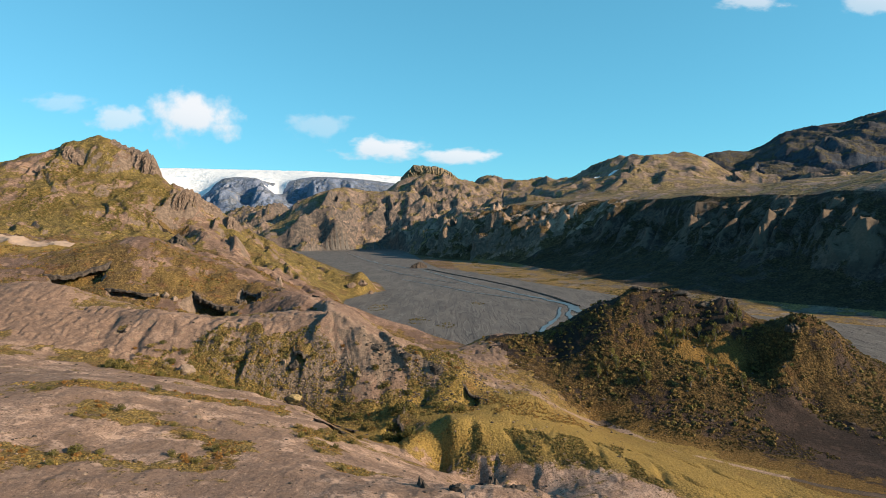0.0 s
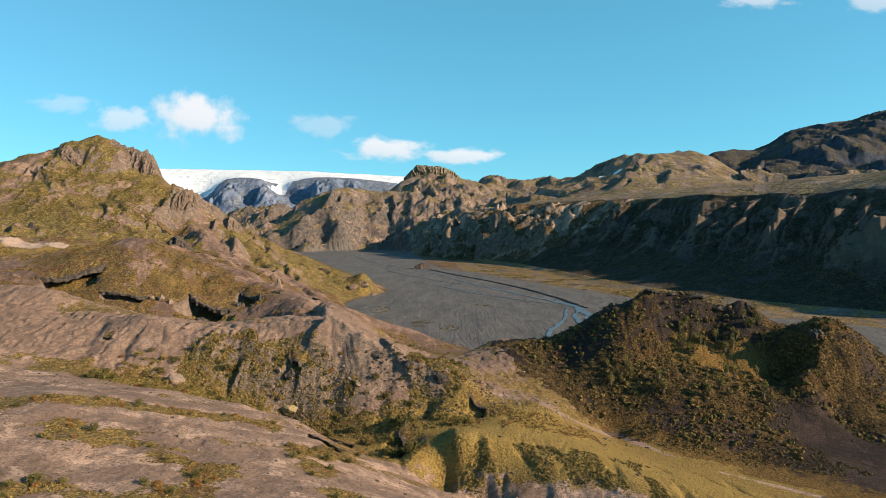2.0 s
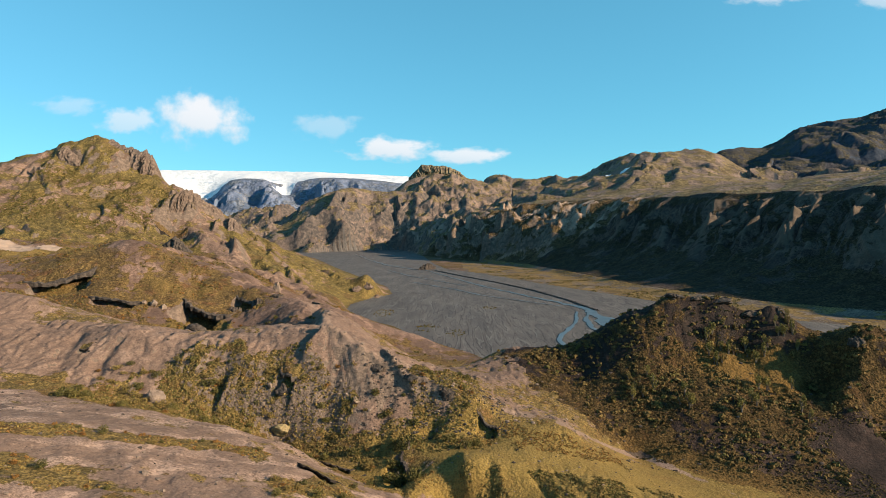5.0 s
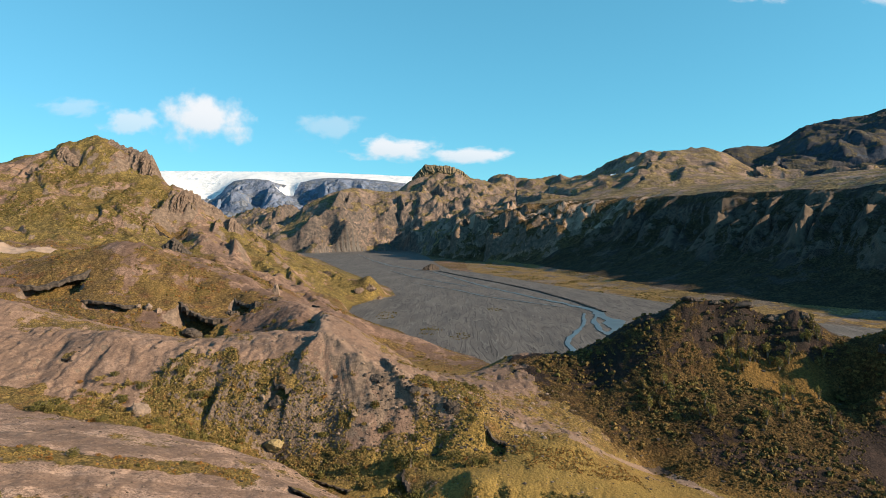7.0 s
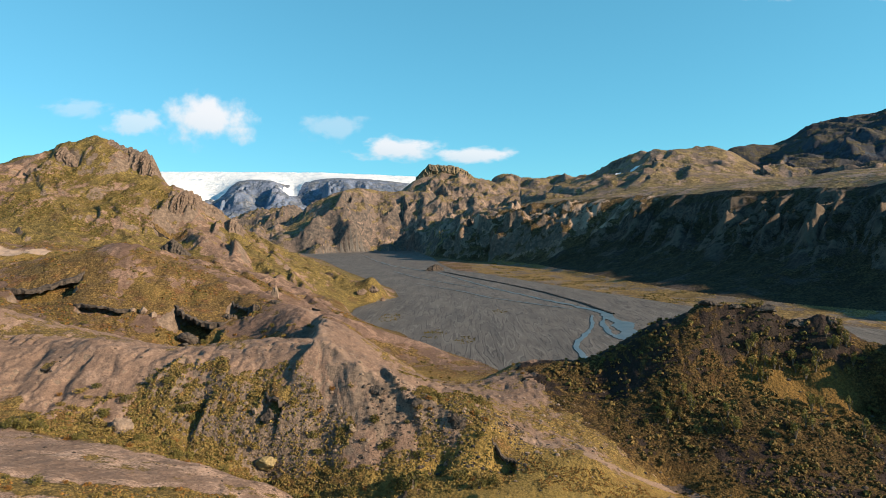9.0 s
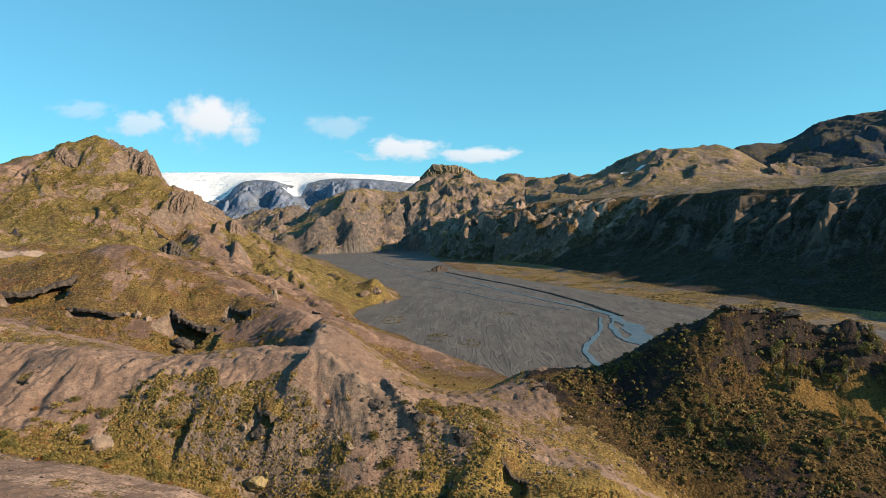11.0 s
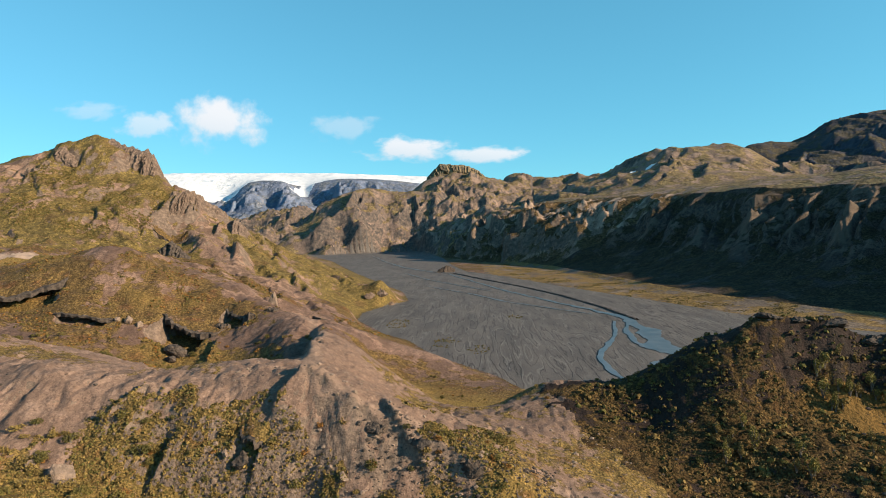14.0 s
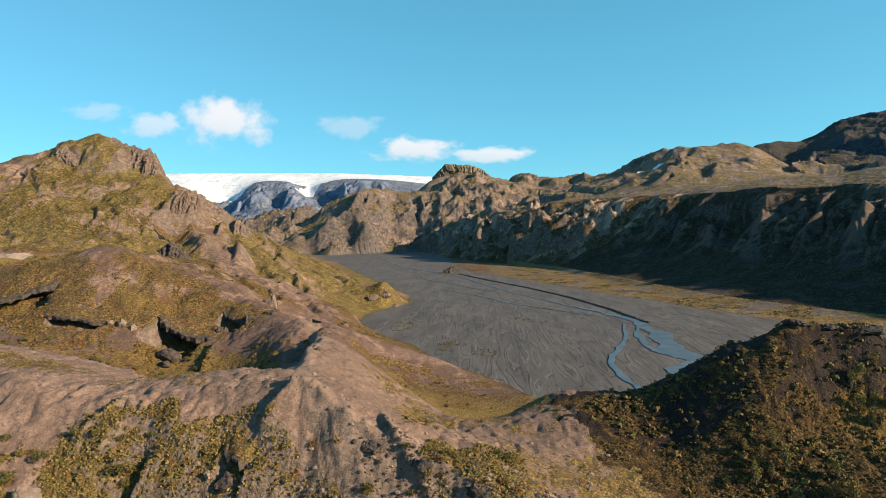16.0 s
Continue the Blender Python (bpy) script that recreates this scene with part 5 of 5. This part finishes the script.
# cliffs of the left-hand mountain
def cliff(top, foot, thick, mat, seed, label, columns=5):
    """An outcrop cut into columns: a broken rock face between a top and a foot line, closed behind."""
    n, m = 26 * (len(top) - 1) + 1, 24
    f = np.linspace(0, len(top) - 1, n)
    line = lambda pts, c: np.interp(f, range(len(pts)), [p[c] for p in pts])
    bent = [q + 0.25 * noise.noise(Vector((q * 2.3, seed, 0))) for q in f]
    step = np.array([0.6 * noise.cell(Vector((q * columns / 3, seed, 0.5))) + 0.4 * noise.cell(Vector((q * columns, seed, 4.5))) for q in bent])
    crack = np.array([max(0.0, 0.3 - abs(noise.noise(Vector((q * columns * 0.8, seed * 1.3, 0))))) for q in f])
    verts, faces = [], []
    for i in range(n):
        t = np.array([line(top, c)[i] for c in range(3)])
        b = np.array([line(foot, c)[i] for c in range(3)])
        high = max(t[2] - b[2], 1.0)
        t[2] += 0.09 * high * (step[i] - 0.5)
        ends = min(i, n - 1 - i) / 6.0
        for k in range(m):
            g = k / (m - 3)
            if k >= m - 2:           # the back
                p = t + np.array([0, thick * (k - m + 3) * 0.7, -high * 0.45 * (k - m + 3) ** 2])
            else:
                p = b + (t - b) * g ** 0.8
                ledge = noise.fractal(Vector((i * 0.10, k * 0.36, seed)), 0.7, 2.1, 5) + 0.5 * noise.cell(Vector((bent[i] * columns * 1.3, g * 3.1 + step[i] * 2, seed))) - 0.25
                p = p + np.array([ledge * high * 0.05, -thick * 0.30 * min(1, ends) * (1 - (2 * g - 1) ** 4) + crack[i] * high * 0.75 * math.sin(math.pi * min(1, g)) + ledge * high * 0.08 + (step[i] - 0.5) * high * 0.14, ledge * high * 0.06])
            verts.append(tuple(p))
    low = len(verts)
    for i in range(n):
        verts.append((verts[i * m][0], verts[i * m][1] + thick * 1.6, verts[i * m][2] - thick * 0.3))
    for i in range(n - 1):
        for k in range(m - 1):
            q = i * m + k
            faces.append((q, q + m, q + m + 1, q + 1))
        faces.append((i * m + m - 1, (i + 1) * m + m - 1, low + i + 1, low + i))
        faces.append((i * m, low + i, low + i + 1, (i + 1) * m))
    for i in (0, n - 1):
        faces.append(tuple(range(i * m, i * m + m)) + (low + i,))
    return tagged(new("rock_outcrop", mesh_of("rock_outcrop", verts, faces, [mat])), label, "rock")


cliff([(-444, 800, 196), (-433, 799, 190), (-416, 797, 185), (-396, 793, 181), (-384, 787, 174), (-377, 781, 160), (-373, 775, 142)],
      [(-440, 781, 186), (-426, 773, 173), (-409, 770, 158), (-394, 771, 149), (-382, 770, 142), (-375, 768, 136), (-369, 768, 131)], 20, PEAK_ROCK, 3, "blocky brown summit cliff of the mountain", 6)
cliff([(-484, 752, 168), (-473, 749, 179), (-464, 751, 175), (-454, 751, 164)], [(-478, 738, 161), (-467, 735, 156), (-458, 738, 155), (-447, 738, 154)], 14, PEAK_ROCK, 5, "dark broken crag in a notch of the mountain ridge", 5)
cliff([(-326, 703, 104), (-316, 712, 121), (-310, 722, 125), (-307, 733, 121), (-298, 746, 112), (-285, 755, 101)],
      [(-325, 687, 90), (-316, 696, 90), (-309, 706, 95), (-303, 718, 97), (-294, 731, 96), (-282, 740, 90)], 14, PEAK_ROCK, 7, "jagged brown crags along the mountain spur", 7)
cliff([(-273, 730, 86), (-261, 724, 91), (-252, 730, 85), (-249, 736, 75)], [(-267, 716, 79), (-256, 709, 74), (-248, 718, 71), (-245, 724, 69)], 10, PEAK_ROCK, 9, "square brown rock at the end of the spur", 4)
cliff([(-214, 2985, 330), (-177, 2985, 369), (-149, 2985, 396), (-93, 2985, 396), (-23, 2985, 388), (19, 2985, 372), (49, 2985, 354), (74, 2985, 332)],
      [(-201, 2950, 285), (-162, 2950, 316), (-128, 2950, 345), (-73, 2950, 350), (-23, 2950, 340), (21, 2950, 326), (54, 2950, 308), (81, 2950, 292)], 60, FAR_ROCK, 15, "grey-brown rock crown of the flat-topped peak", 5)
for (x, y, w, d, h, t, k) in ((-134, 393, 5, 3, 3.0, 20, 93), (-121, 397, 6, 3, 4.0, 30, 94), (-112, 405, 4, 3, 3.2, 50, 95), (-126, 391, 3, 2.4, 2.0, 0, 96)):
    crag(x, y, (w, d, h), BASALT, k, "dark broken lava rock above the cave mouths", t, 4, -h * 0.2)
cliff([(-284, 600, 60), (-268, 600, 71), (-259, 600, 63), (-252, 600, 56)], [(-278, 590, 56), (-265, 590, 53), (-256, 590, 51), (-249, 590, 51)], 9, BASALT, 13, "dark cave rock on the spur slope", 5)
for k, (x, y, w, d, h, t) in enumerate(((-334, 742, 8, 6, 9, 80), (-470, 700, 8, 5, 7, 30))):
    crag(x, y, (w * 1.3, d * 1.2, h * 0.75), PEAK_ROCK, 50 + k, "weathered brown crag on the steep mountain", t, 4, -h * 0.35)


def overhang(cx, cy, width, height, depth, turn, soil):
    """A rock brow that roofs a hollow: a thick slab with an uneven lip, level with the slope above it."""
    n, m = 22, 9
    c, s = math.cos(radians(turn)), math.sin(radians(turn))
    top, low = [], []
    for i in range(n):
        f = i / (n - 1) * 2 - 1
        lip = -0.12 * depth + 0.30 * depth * abs(f) ** 2 + noise.noise(Vector((i * 0.45, cx, cy))) * depth * 0.22
        for k in range(m):
            g = k / (m - 1)
            a, b = f * width * 0.60, lip + (depth * 1.15 - lip) * g
            x, y = cx + a * c - b * s, cy + a * s + b * c
            z = ground_at(x, y, GZ_WHOLE) + 0.25 * (1 - g) * height * 0.35 + noise.noise(Vector((x * 0.6, y * 0.6, 3))) * height * 0.07
            thick = height * (0.16 + 0.10 * noise.noise(Vector((x * 0.4, y * 0.4, 9))) + 0.35 * abs(f) ** 3 + 0.2 * g)
            top.append((x, y, z))
            low.append((x + s * 0.03 * depth, y + c * 0.03 * depth, z - thick))
    verts, faces, slots = top + low, [], []
    size = n * m
    for i in range(n - 1):
        for k in range(m - 1):
            q = (i * m + k, (i + 1) * m + k, (i + 1) * m + k + 1, i * m + k + 1)
            faces += [q, tuple(v + size for v in reversed(q))]
            slots += [0 if k > 0 else 1, 1]
        for k in (0, m - 1):
            faces.append((i * m + k, i * m + k + size, (i + 1) * m + k + size, (i + 1) * m + k))
            slots.append(1)
    for i in (0, n - 1):
        for k in range(m - 1):
            faces.append((i * m + k, i * m + k + 1, i * m + k + 1 + size, i * m + k + size))
            slots.append(1)
    mesh = mesh_of("rock_overhang", verts, faces, [soil, BASALT], False, slots)
    colour = mesh.attributes.new("cover", "FLOAT_COLOR", "POINT")
    colour.data.foreach_set("color", np.tile(np.array([0.75, 0.1, 0, 0], np.float32), len(verts)))
    return tagged(new("rock_overhang", mesh), "dark rock brow over a shallow cave in the slope", "cave")


for cx, cy, w, h, d, turn in HOLLOWS:
    overhang(cx, cy, w, h, d, turn, MAT_HILL if cy > 300 else MAT_GROUND)

# ---- shrubs and trees ----
rng = np.random.default_rng(11)
SHRUBS = [plant("shrub", 100 + k, h, r, leaf, n, mat, label, "shrub", "shrubs on the slopes") for k, (h, r, leaf, n, mat, label) in enumerate((
    (1.7, 1.3, 0.15, 330, LEAF_GREEN, "low olive-green birch shrub on the slope"),
    (1.3, 1.2, 0.14, 300, LEAF_YELLOW, "low yellow-green willow shrub on the slope"),
    (2.2, 1.4, 0.16, 380, LEAF_GREEN, "dense green birch shrub in the gully"),
    (1.1, 0.9, 0.13, 220, LEAF_RUST, "small orange autumn shrub on gravel"),
    (1.5, 1.6, 0.15, 340, LEAF_YELLOW, "broad yellowing willow shrub on heath")))]
TREES = [tree(200 + k, h, r, leaf, n, mat, label, "birches on the knoll") for k, (h, r, leaf, n, mat, label) in enumerate((
    (4.2, 1.5, 0.2, 420, LEAF_BIRCH, "small green birch tree on the dark knoll"),
    (3.4, 1.2, 0.19, 360, LEAF_YELLOW, "small yellowing birch tree on the dark knoll"),
    (4.8, 1.4, 0.2, 440, LEAF_BIRCH, "slender green birch tree on the dark knoll")))]


def put_all(models, places, first_scale=0.7, last_scale=1.3):
    for i, (x, y) in enumerate(places):
        ob = models[i % len(models)]
        s = rng.uniform(first_scale, last_scale)
        m = pose(x, y, ground_at(x, y) - 0.05, 0, 0, rng.uniform(0, 360)) @ Matrix.Scale(s, 4)
        if i < len(models) and not ob.get("placed"):
            ob.matrix_world = m
            ob["placed"] = 1
        else:
            made = copy_thing(ob, m)
            made.matrix_basis = m


gully_test = lambda x, y: patchy(x, y, 12, 61) > -0.15 and ground_at(x, y) < 34
gully_places = scatter(rng, 150, (-112, 189, 6, 226), gully_test)
cave_places = scatter(rng, 60, (-215, 290, -70, 372), lambda x, y: patchy(x, y, 18, 62) > 0.0 and ground_at(x, y) < 32)
terrace_places = scatter(rng, 90, (-120, 85, -20, 185), lambda x, y: COVER[int(np.searchsorted(YS, y)), int(np.searchsorted(US, x / span(float(y)))), 0] > 0.55)
flat_places = scatter(rng, 50, (-40, 225, 70, 375), lambda x, y: patchy(x, y, 20, 64) > 0.1 and ground_at(x, y) < 24)
put_all(SHRUBS, gully_places + cave_places, 0.8, 1.7)
put_all([SHRUBS[2], SHRUBS[0]], [(-14, 186), (-12, 182), (-16, 190), (-10, 179), (-13, 193), (-17, 184)], 1.8, 2.6)
put_all([SHRUBS[1], SHRUBS[3], SHRUBS[0]], terrace_places + flat_places, 0.5, 1.25)
knoll_places = scatter(rng, 30, (96, 250, 130, 262), lambda x, y: patchy(x, y, 9, 66) > -0.2) + scatter(rng, 26, (62, 224, 124, 246), lambda x, y: patchy(x, y, 12, 67) > 0.1)
put_all(TREES, knoll_places, 0.7, 1.3)


def ground_many(x, y):
    i = np.clip(np.searchsorted(YS, y) - 1, 0, len(YS) - 2)
    u = x / span(y)
    j = np.clip(np.searchsorted(US, u) - 1, 0, len(US) - 2)
    fy, fx = (y - YS[i]) / (YS[i + 1] - YS[i]), (u - US[j]) / (US[j + 1] - US[j])
    return (GZ[i, j] * (1 - fx) + GZ[i, j + 1] * fx) * (1 - fy) + (GZ[i + 1, j] * (1 - fx) + GZ[i + 1, j + 1] * fx) * fy


def quick_mesh(name, verts, faces, mats, slots=None):
    """A mesh from arrays of corners and of equal-sided faces."""
    mesh = bpy.data.meshes.new(name)
    mesh.vertices.add(len(verts))
    mesh.vertices.foreach_set("co", np.asarray(verts, np.float32).ravel())
    mesh.loops.add(faces.size)
    mesh.loops.foreach_set("vertex_index", faces.ravel().astype(np.int32))
    mesh.polygons.add(len(faces))
    mesh.polygons.foreach_set("loop_start", np.arange(0, faces.size, faces.shape[1], dtype=np.int32))
    for m in mats:
        mesh.materials.append(m)
    if slots is not None:
        mesh.polygons.foreach_set("material_index", slots.astype(np.int32))
    mesh.polygons.foreach_set("use_smooth", np.zeros(len(faces), bool))
    mesh.update(calc_edges=True)
    return mesh


def unit(v):
    return v / np.linalg.norm(v, axis=-1, keepdims=True)


def grown(x, y, least):
    """Where the sheet's own plant mask passes a level."""
    return COVER[np.clip(np.searchsorted(YS, y), 0, len(YS) - 1), np.clip(np.searchsorted(US, x / span(y)), 0, len(US) - 1), 0] > least


def heath(name, count, box, accept, size, mats, label, seed, k=10, leaf=0.33):
    """Low tufts that nobody could count, in one mesh."""
    r = np.random.default_rng(seed)
    x, y = r.uniform(box[0], box[2], count * 5), r.uniform(box[1], box[3], count * 5)
    ok = accept(x, y)
    x, y = x[ok][:count], y[ok][:count]
    n = len(x)
    s = size * r.uniform(0.4, 1.5, (n, 1, 1))
    dome = unit(r.normal(size=(n, k, 3)) * np.array([1, 1, 0.7]) + np.array([0, 0, 0.35]))
    dome[..., 2] = np.abs(dome[..., 2])
    c = np.stack([x, y, ground_many(x, y)], 1)[:, None, :] + dome * s * np.array([0.62, 0.62, 0.55]) * r.uniform(0.5, 1.1, (n, k, 1))
    side = unit(np.cross(dome, r.normal(size=(n, k, 3))))
    d, e = (side + 0.35 * r.normal(size=(n, k, 3))) * s * leaf, (np.cross(dome, side) + 0.35 * r.normal(size=(n, k, 3))) * s * leaf * 0.85
    verts = np.stack([c - d, c + e, c + d, c - e], 2).reshape(-1, 3)
    faces = np.arange(len(verts)).reshape(-1, 4)
    faces = faces[:, [0, 1, 2, 0, 2, 3]].reshape(-1, 3)
    slots = np.repeat(r.integers(len(mats), size=n), k * 2)
    return tagged(new(name, quick_mesh(name, verts, faces, mats, slots)), label, "plants", kind="stuff")


heath("heath", 9000, (24, 186, 200, 285), lambda x, y: (fbm(x, y, 12, 3, 71) > np.where(y > 254, 0.25, -0.3)) & inside(x, y, [(45, 292), (24, 272), (32, 246), (50, 222), (80, 203), (110, 188), (200, 188), (200, 280)]) & (to_line(x, y, [(128, 212), (140, 192), (152, 168)])[0] > 10) & ~((np.hypot((x - 114) / 14, (y - 247) / 7) < 1)), 0.5, [LEAF_KNOLL, LEAF_HEATH, LEAF_KNOLL], "dense low birch scrub over the dark knoll", 1)
heath("scrub", 1500, (26, 190, 190, 280), lambda x, y: (fbm(x, y * 0.35, 9, 3, 72) > 0.0) & inside(x, y, [(45, 288), (28, 270), (38, 246), (54, 222), (84, 206), (112, 196), (190, 205), (190, 262)]) & ~((np.hypot((x - 114) / 14, (y - 247) / 7) < 1)) & (to_line(x, y, [(128, 212), (140, 192), (152, 168)])[0] > 12), 1.25, [LEAF_KNOLL, LEAF_KNOLL, LEAF_HEATH, LEAF_KNOLL, LEAF_GREEN], "dark green dwarf birch bushes on the knoll", 12, 22, 0.24)
heath("heath", 5500, (-130, 80, 0, 185), lambda x, y: grown(x, y, 0.55) & (fbm(x, y, 7, 2, 68) > -0.1), 0.32, [LEAF_HEATH, LEAF_YELLOW, LEAF_YELLOW, LEAF_RUST], "scattered low ochre heath on the gravel terraces", 2)
heath("heath", 9000, (-112, 190, 8, 232), lambda x, y: grown(x, y, 0.42), 0.5, [LEAF_HEATH, LEAF_GREEN, LEAF_YELLOW, LEAF_HEATH, LEAF_GREEN, LEAF_YELLOW, LEAF_HEATH], "mixed autumn heath on the eroded slope", 7)
heath("heath", 2600, (-10, 146, 62, 178), lambda x, y: (fbm(x, y * 0.4, 9, 3, 84) > 0.08) & grown(x, y, 0.55), 0.42, [LEAF_HEATH, LEAF_YELLOW, LEAF_GREEN], "olive tufts of dwarf willow on the grassy mound", 13)
heath("heath", 1500, (8, 190, 48, 206), lambda x, y: fbm(x, y, 8, 2, 78) > -0.1, 0.35, [LEAF_RUST, LEAF_HEATH, LEAF_HEATH], "rust-brown heath between the path and the mound", 8)
heath("heath", 4200, (-330, 290, -60, 520), lambda x, y: (fbm(x, y, 22, 4, 73) > 0.12) & grown(x, y, 0.4), 0.95, [LEAF_HEATH, LEAF_GREEN, LEAF_HEATH, LEAF_RUST], "low scrub on the cave hill", 3)
heath("scrub_wood", 6000, (-470, 590, -320, 740), lambda x, y: fbm(x * 1.6, y, 40, 3, 74) > 0.0, 1.1, [LEAF_GREEN, LEAF_HEATH], "dark green birch scrub on the mountain flank", 4)
heath("scrub_wood", 5000, (60, 560, 400, 1350), lambda x, y: (fbm(x, y, 45, 3, 75) > 0.2) & inside(x, y, [(178, 700), (260, 520), (330, 450), (376, 500), (294, 594), (233, 746), (197, 951), (151, 1163), (84, 1327), (8, 1422), (-20, 1250), (70, 960)]), 1.1, [LEAF_GREEN, LEAF_YELLOW], "low birch scrub on the valley meadow", 5)


def stones(name, count, box, size, mat, label, seed):
    r = np.random.default_rng(seed)
    x, y = r.uniform(box[0], box[2], count), r.uniform(box[1], box[3], count)
    s = np.minimum(size * r.pareto(2.5, count) + size * 0.4, size * 4)
    shape = STONE_V[None] * np.stack([s, s * r.uniform(0.6, 1, count), s * r.uniform(0.4, 0.8, count)], 1)[:, None, :] * r.uniform(0.75, 1.2, (count, len(STONE_V), 1))
    verts = (shape + np.stack([x, y, ground_many(x, y)], 1)[:, None, :]).reshape(-1, 3)
    faces = (np.array(STONE_F)[None] + (np.arange(count) * len(STONE_V))[:, None, None]).reshape(-1, 3)
    return tagged(new(name, quick_mesh(name, verts, faces, [mat])), label, "stones", kind="stuff")


heath("heath", 700, (-70, 420, 60, 640), lambda x, y: (np.hypot(x + 20, (y - 478) * 0.5) < 9) | (np.hypot(x - 35, (y - 590) * 0.5) < 7) | (np.hypot(x + 62, (y - 560) * 0.4) < 10) | (np.hypot(x - 2, (y - 455) * 0.5) < 7), 0.8, [LEAF_YELLOW, LEAF_GREEN], "small grassy patches on the gravel bed", 6)
stones("stones", 2600, (-130, 80, 40, 215), 0.12, TUFF, "loose brown stones on the gravel terraces", 1)
stones("stones", 2600, (-130, 80, 60, 235), 0.15, BASALT, "scattered dark stones on the slopes", 2)
stones("stones", 1800, (-62, 204, 40, 250), 0.2, TUFF, "brown stones strewn over the eroded ridge", 5)
stones("rubble", 2600, (-28, 200, 16, 217), 0.17, BASALT, "dark broken rubble below the dyke", 4)
stones("stones", 1600, (45, 205, 200, 280), 0.22, BASALT, "dark lava blocks on the knoll slope", 3)


# ---- fair-weather clouds, far behind the mountains ----
def cloud_material(name, seed, density):
    m = bpy.data.materials.new(name)
    m.use_nodes = True
    n, l = m.node_tree.nodes, m.node_tree.links
    n.remove(n["Principled BSDF"])
    place = n.new("ShaderNodeTexCoord")
    uv = n.new("ShaderNodeVectorMath")
    uv.operation = "MULTIPLY_ADD"
    uv.inputs[1].default_value, uv.inputs[2].default_value = (2, 2, 0), (-1, -1, 0)
    l.new(place.outputs["UV"], uv.inputs[0])
    length = n.new("ShaderNodeVectorMath")
    length.operation = "LENGTH"
    l.new(uv.outputs[0], length.inputs[0])
    shift = n.new("ShaderNodeMapping")
    shift.inputs["Location"].default_value, shift.inputs["Scale"].default_value = (seed * 3.1, seed * 1.7, 0), (2.6, 1.5, 1)
    l.new(place.outputs["UV"], shift.inputs["Vector"])
    puff = n.new("ShaderNodeTexNoise")
    puff.inputs["Scale"].default_value, puff.inputs["Detail"].default_value, puff.inputs["Roughness"].default_value = 1.6, 7.0, 0.55
    l.new(shift.outputs[0], puff.inputs["Vector"])
    body = calc(n, l, "SUBTRACT", calc(n, l, "ADD", calc(n, l, "MULTIPLY", puff.outputs["Fac"], 1.5), -0.05), length.outputs["Value"])
    alpha = ramp(n, l, body, -0.08, 0.42, 0.0, density)
    split = n.new("ShaderNodeSeparateXYZ")
    l.new(uv.outputs[0], split.inputs[0])
    # cloud glows by itself; a lighter upper right paints its sunny side
    glow, clear, mix = n.new("ShaderNodeEmission"), n.new("ShaderNodeBsdfTransparent"), n.new("ShaderNodeMixShader")
    l.new(blend(n, l, ramp(n, l, calc(n, l, "ADD", split.outputs["Y"], calc(n, l, "MULTIPLY", split.outputs["X"], 0.4)), -0.9, 0.4), (0.37, 0.42, 0.46), (0.48, 0.485, 0.50)), glow.inputs["Color"])
    l.new(alpha, mix.inputs[0])
    l.new(clear.outputs[0], mix.inputs[1])
    l.new(glow.outputs[0], mix.inputs[2])
    l.new(mix.outputs[0], n["Material Output"].inputs["Surface"])
    return m


def cloud(x, z, width, height, seed, density, label):
    """A bank of cloud on the backdrop of the sky."""
    y = 4880 + 9 * seed
    mesh = mesh_of("cloud", [(x - width / 2, y, z - height / 2), (x + width / 2, y, z - height / 2), (x + width / 2, y, z + height / 2), (x - width / 2, y, z + height / 2)], [(0, 1, 2, 3)], [cloud_material("cloud", seed, density)])
    layer = mesh.uv_layers.new(name="UVMap")
    for loop, uv in zip(layer.data, ((0, 0), (1, 0), (1, 1), (0, 1))):
        loop.uv = uv
    ob = new("cloud", mesh)
    ob.visible_shadow = False
    return tagged(ob, label, "cloud", kind="structure")


cloud(-2080, 1000, 1070, 612, 1, 0.95, "white puffy cloud in the blue sky")
cloud(-2650, 985, 737, 344, 2, 0.6, "small soft cloud in the blue sky")
cloud(-3150, 1110, 760, 242, 3, 0.32, "thin wispy cloud in the blue sky")
cloud(-1030, 920, 760, 331, 4, 0.33, "thin wispy cloud in the blue sky")
cloud(-480, 735, 1010, 293, 5, 0.9, "flat white cloud bank above the peak")
cloud(110, 675, 903, 229, 6, 0.85, "flat white cloud bank above the peak")
cloud(2560, 1950, 832, 229, 7, 0.6, "thin wispy cloud in the blue sky")
cloud(3560, 1960, 903, 331, 8, 0.6, "thin wispy cloud in the blue sky")


# ---- snow fields on the far range ----
def snow_patch(cx, cy, wide, deep, seed):
    """A thin snow field that follows the slope."""
    n, m = 18, 10
    verts, faces = [], []
    for i in range(n + 1):
        for k in range(m + 1):
            a, b = i / n * 2 - 1, k / m * 2 - 1
            edge = 1 - 0.35 * noise.noise(Vector((i * 0.4, k * 0.4, seed)))
            r = math.sqrt(max(1e-6, 1 - b * b * 0.85))
            x, y = cx + a * wide * r * edge, cy + b * deep * edge
            verts.append((x, y, ground_at(x, y) + 1.5))
    for i in range(n):
        for k in range(m):
            q = i * (m + 1) + k
            faces.append((q, q + m + 1, q + m + 2, q + 1))
    return tagged(new("snow_field", mesh_of("snow_field", verts, faces, [MAT_SNOW], True)), "small white snow field on the dark range", "snow")


snow_patch(617, 2142, 20, 8, 1)
snow_patch(566, 2181, 10, 9, 2)
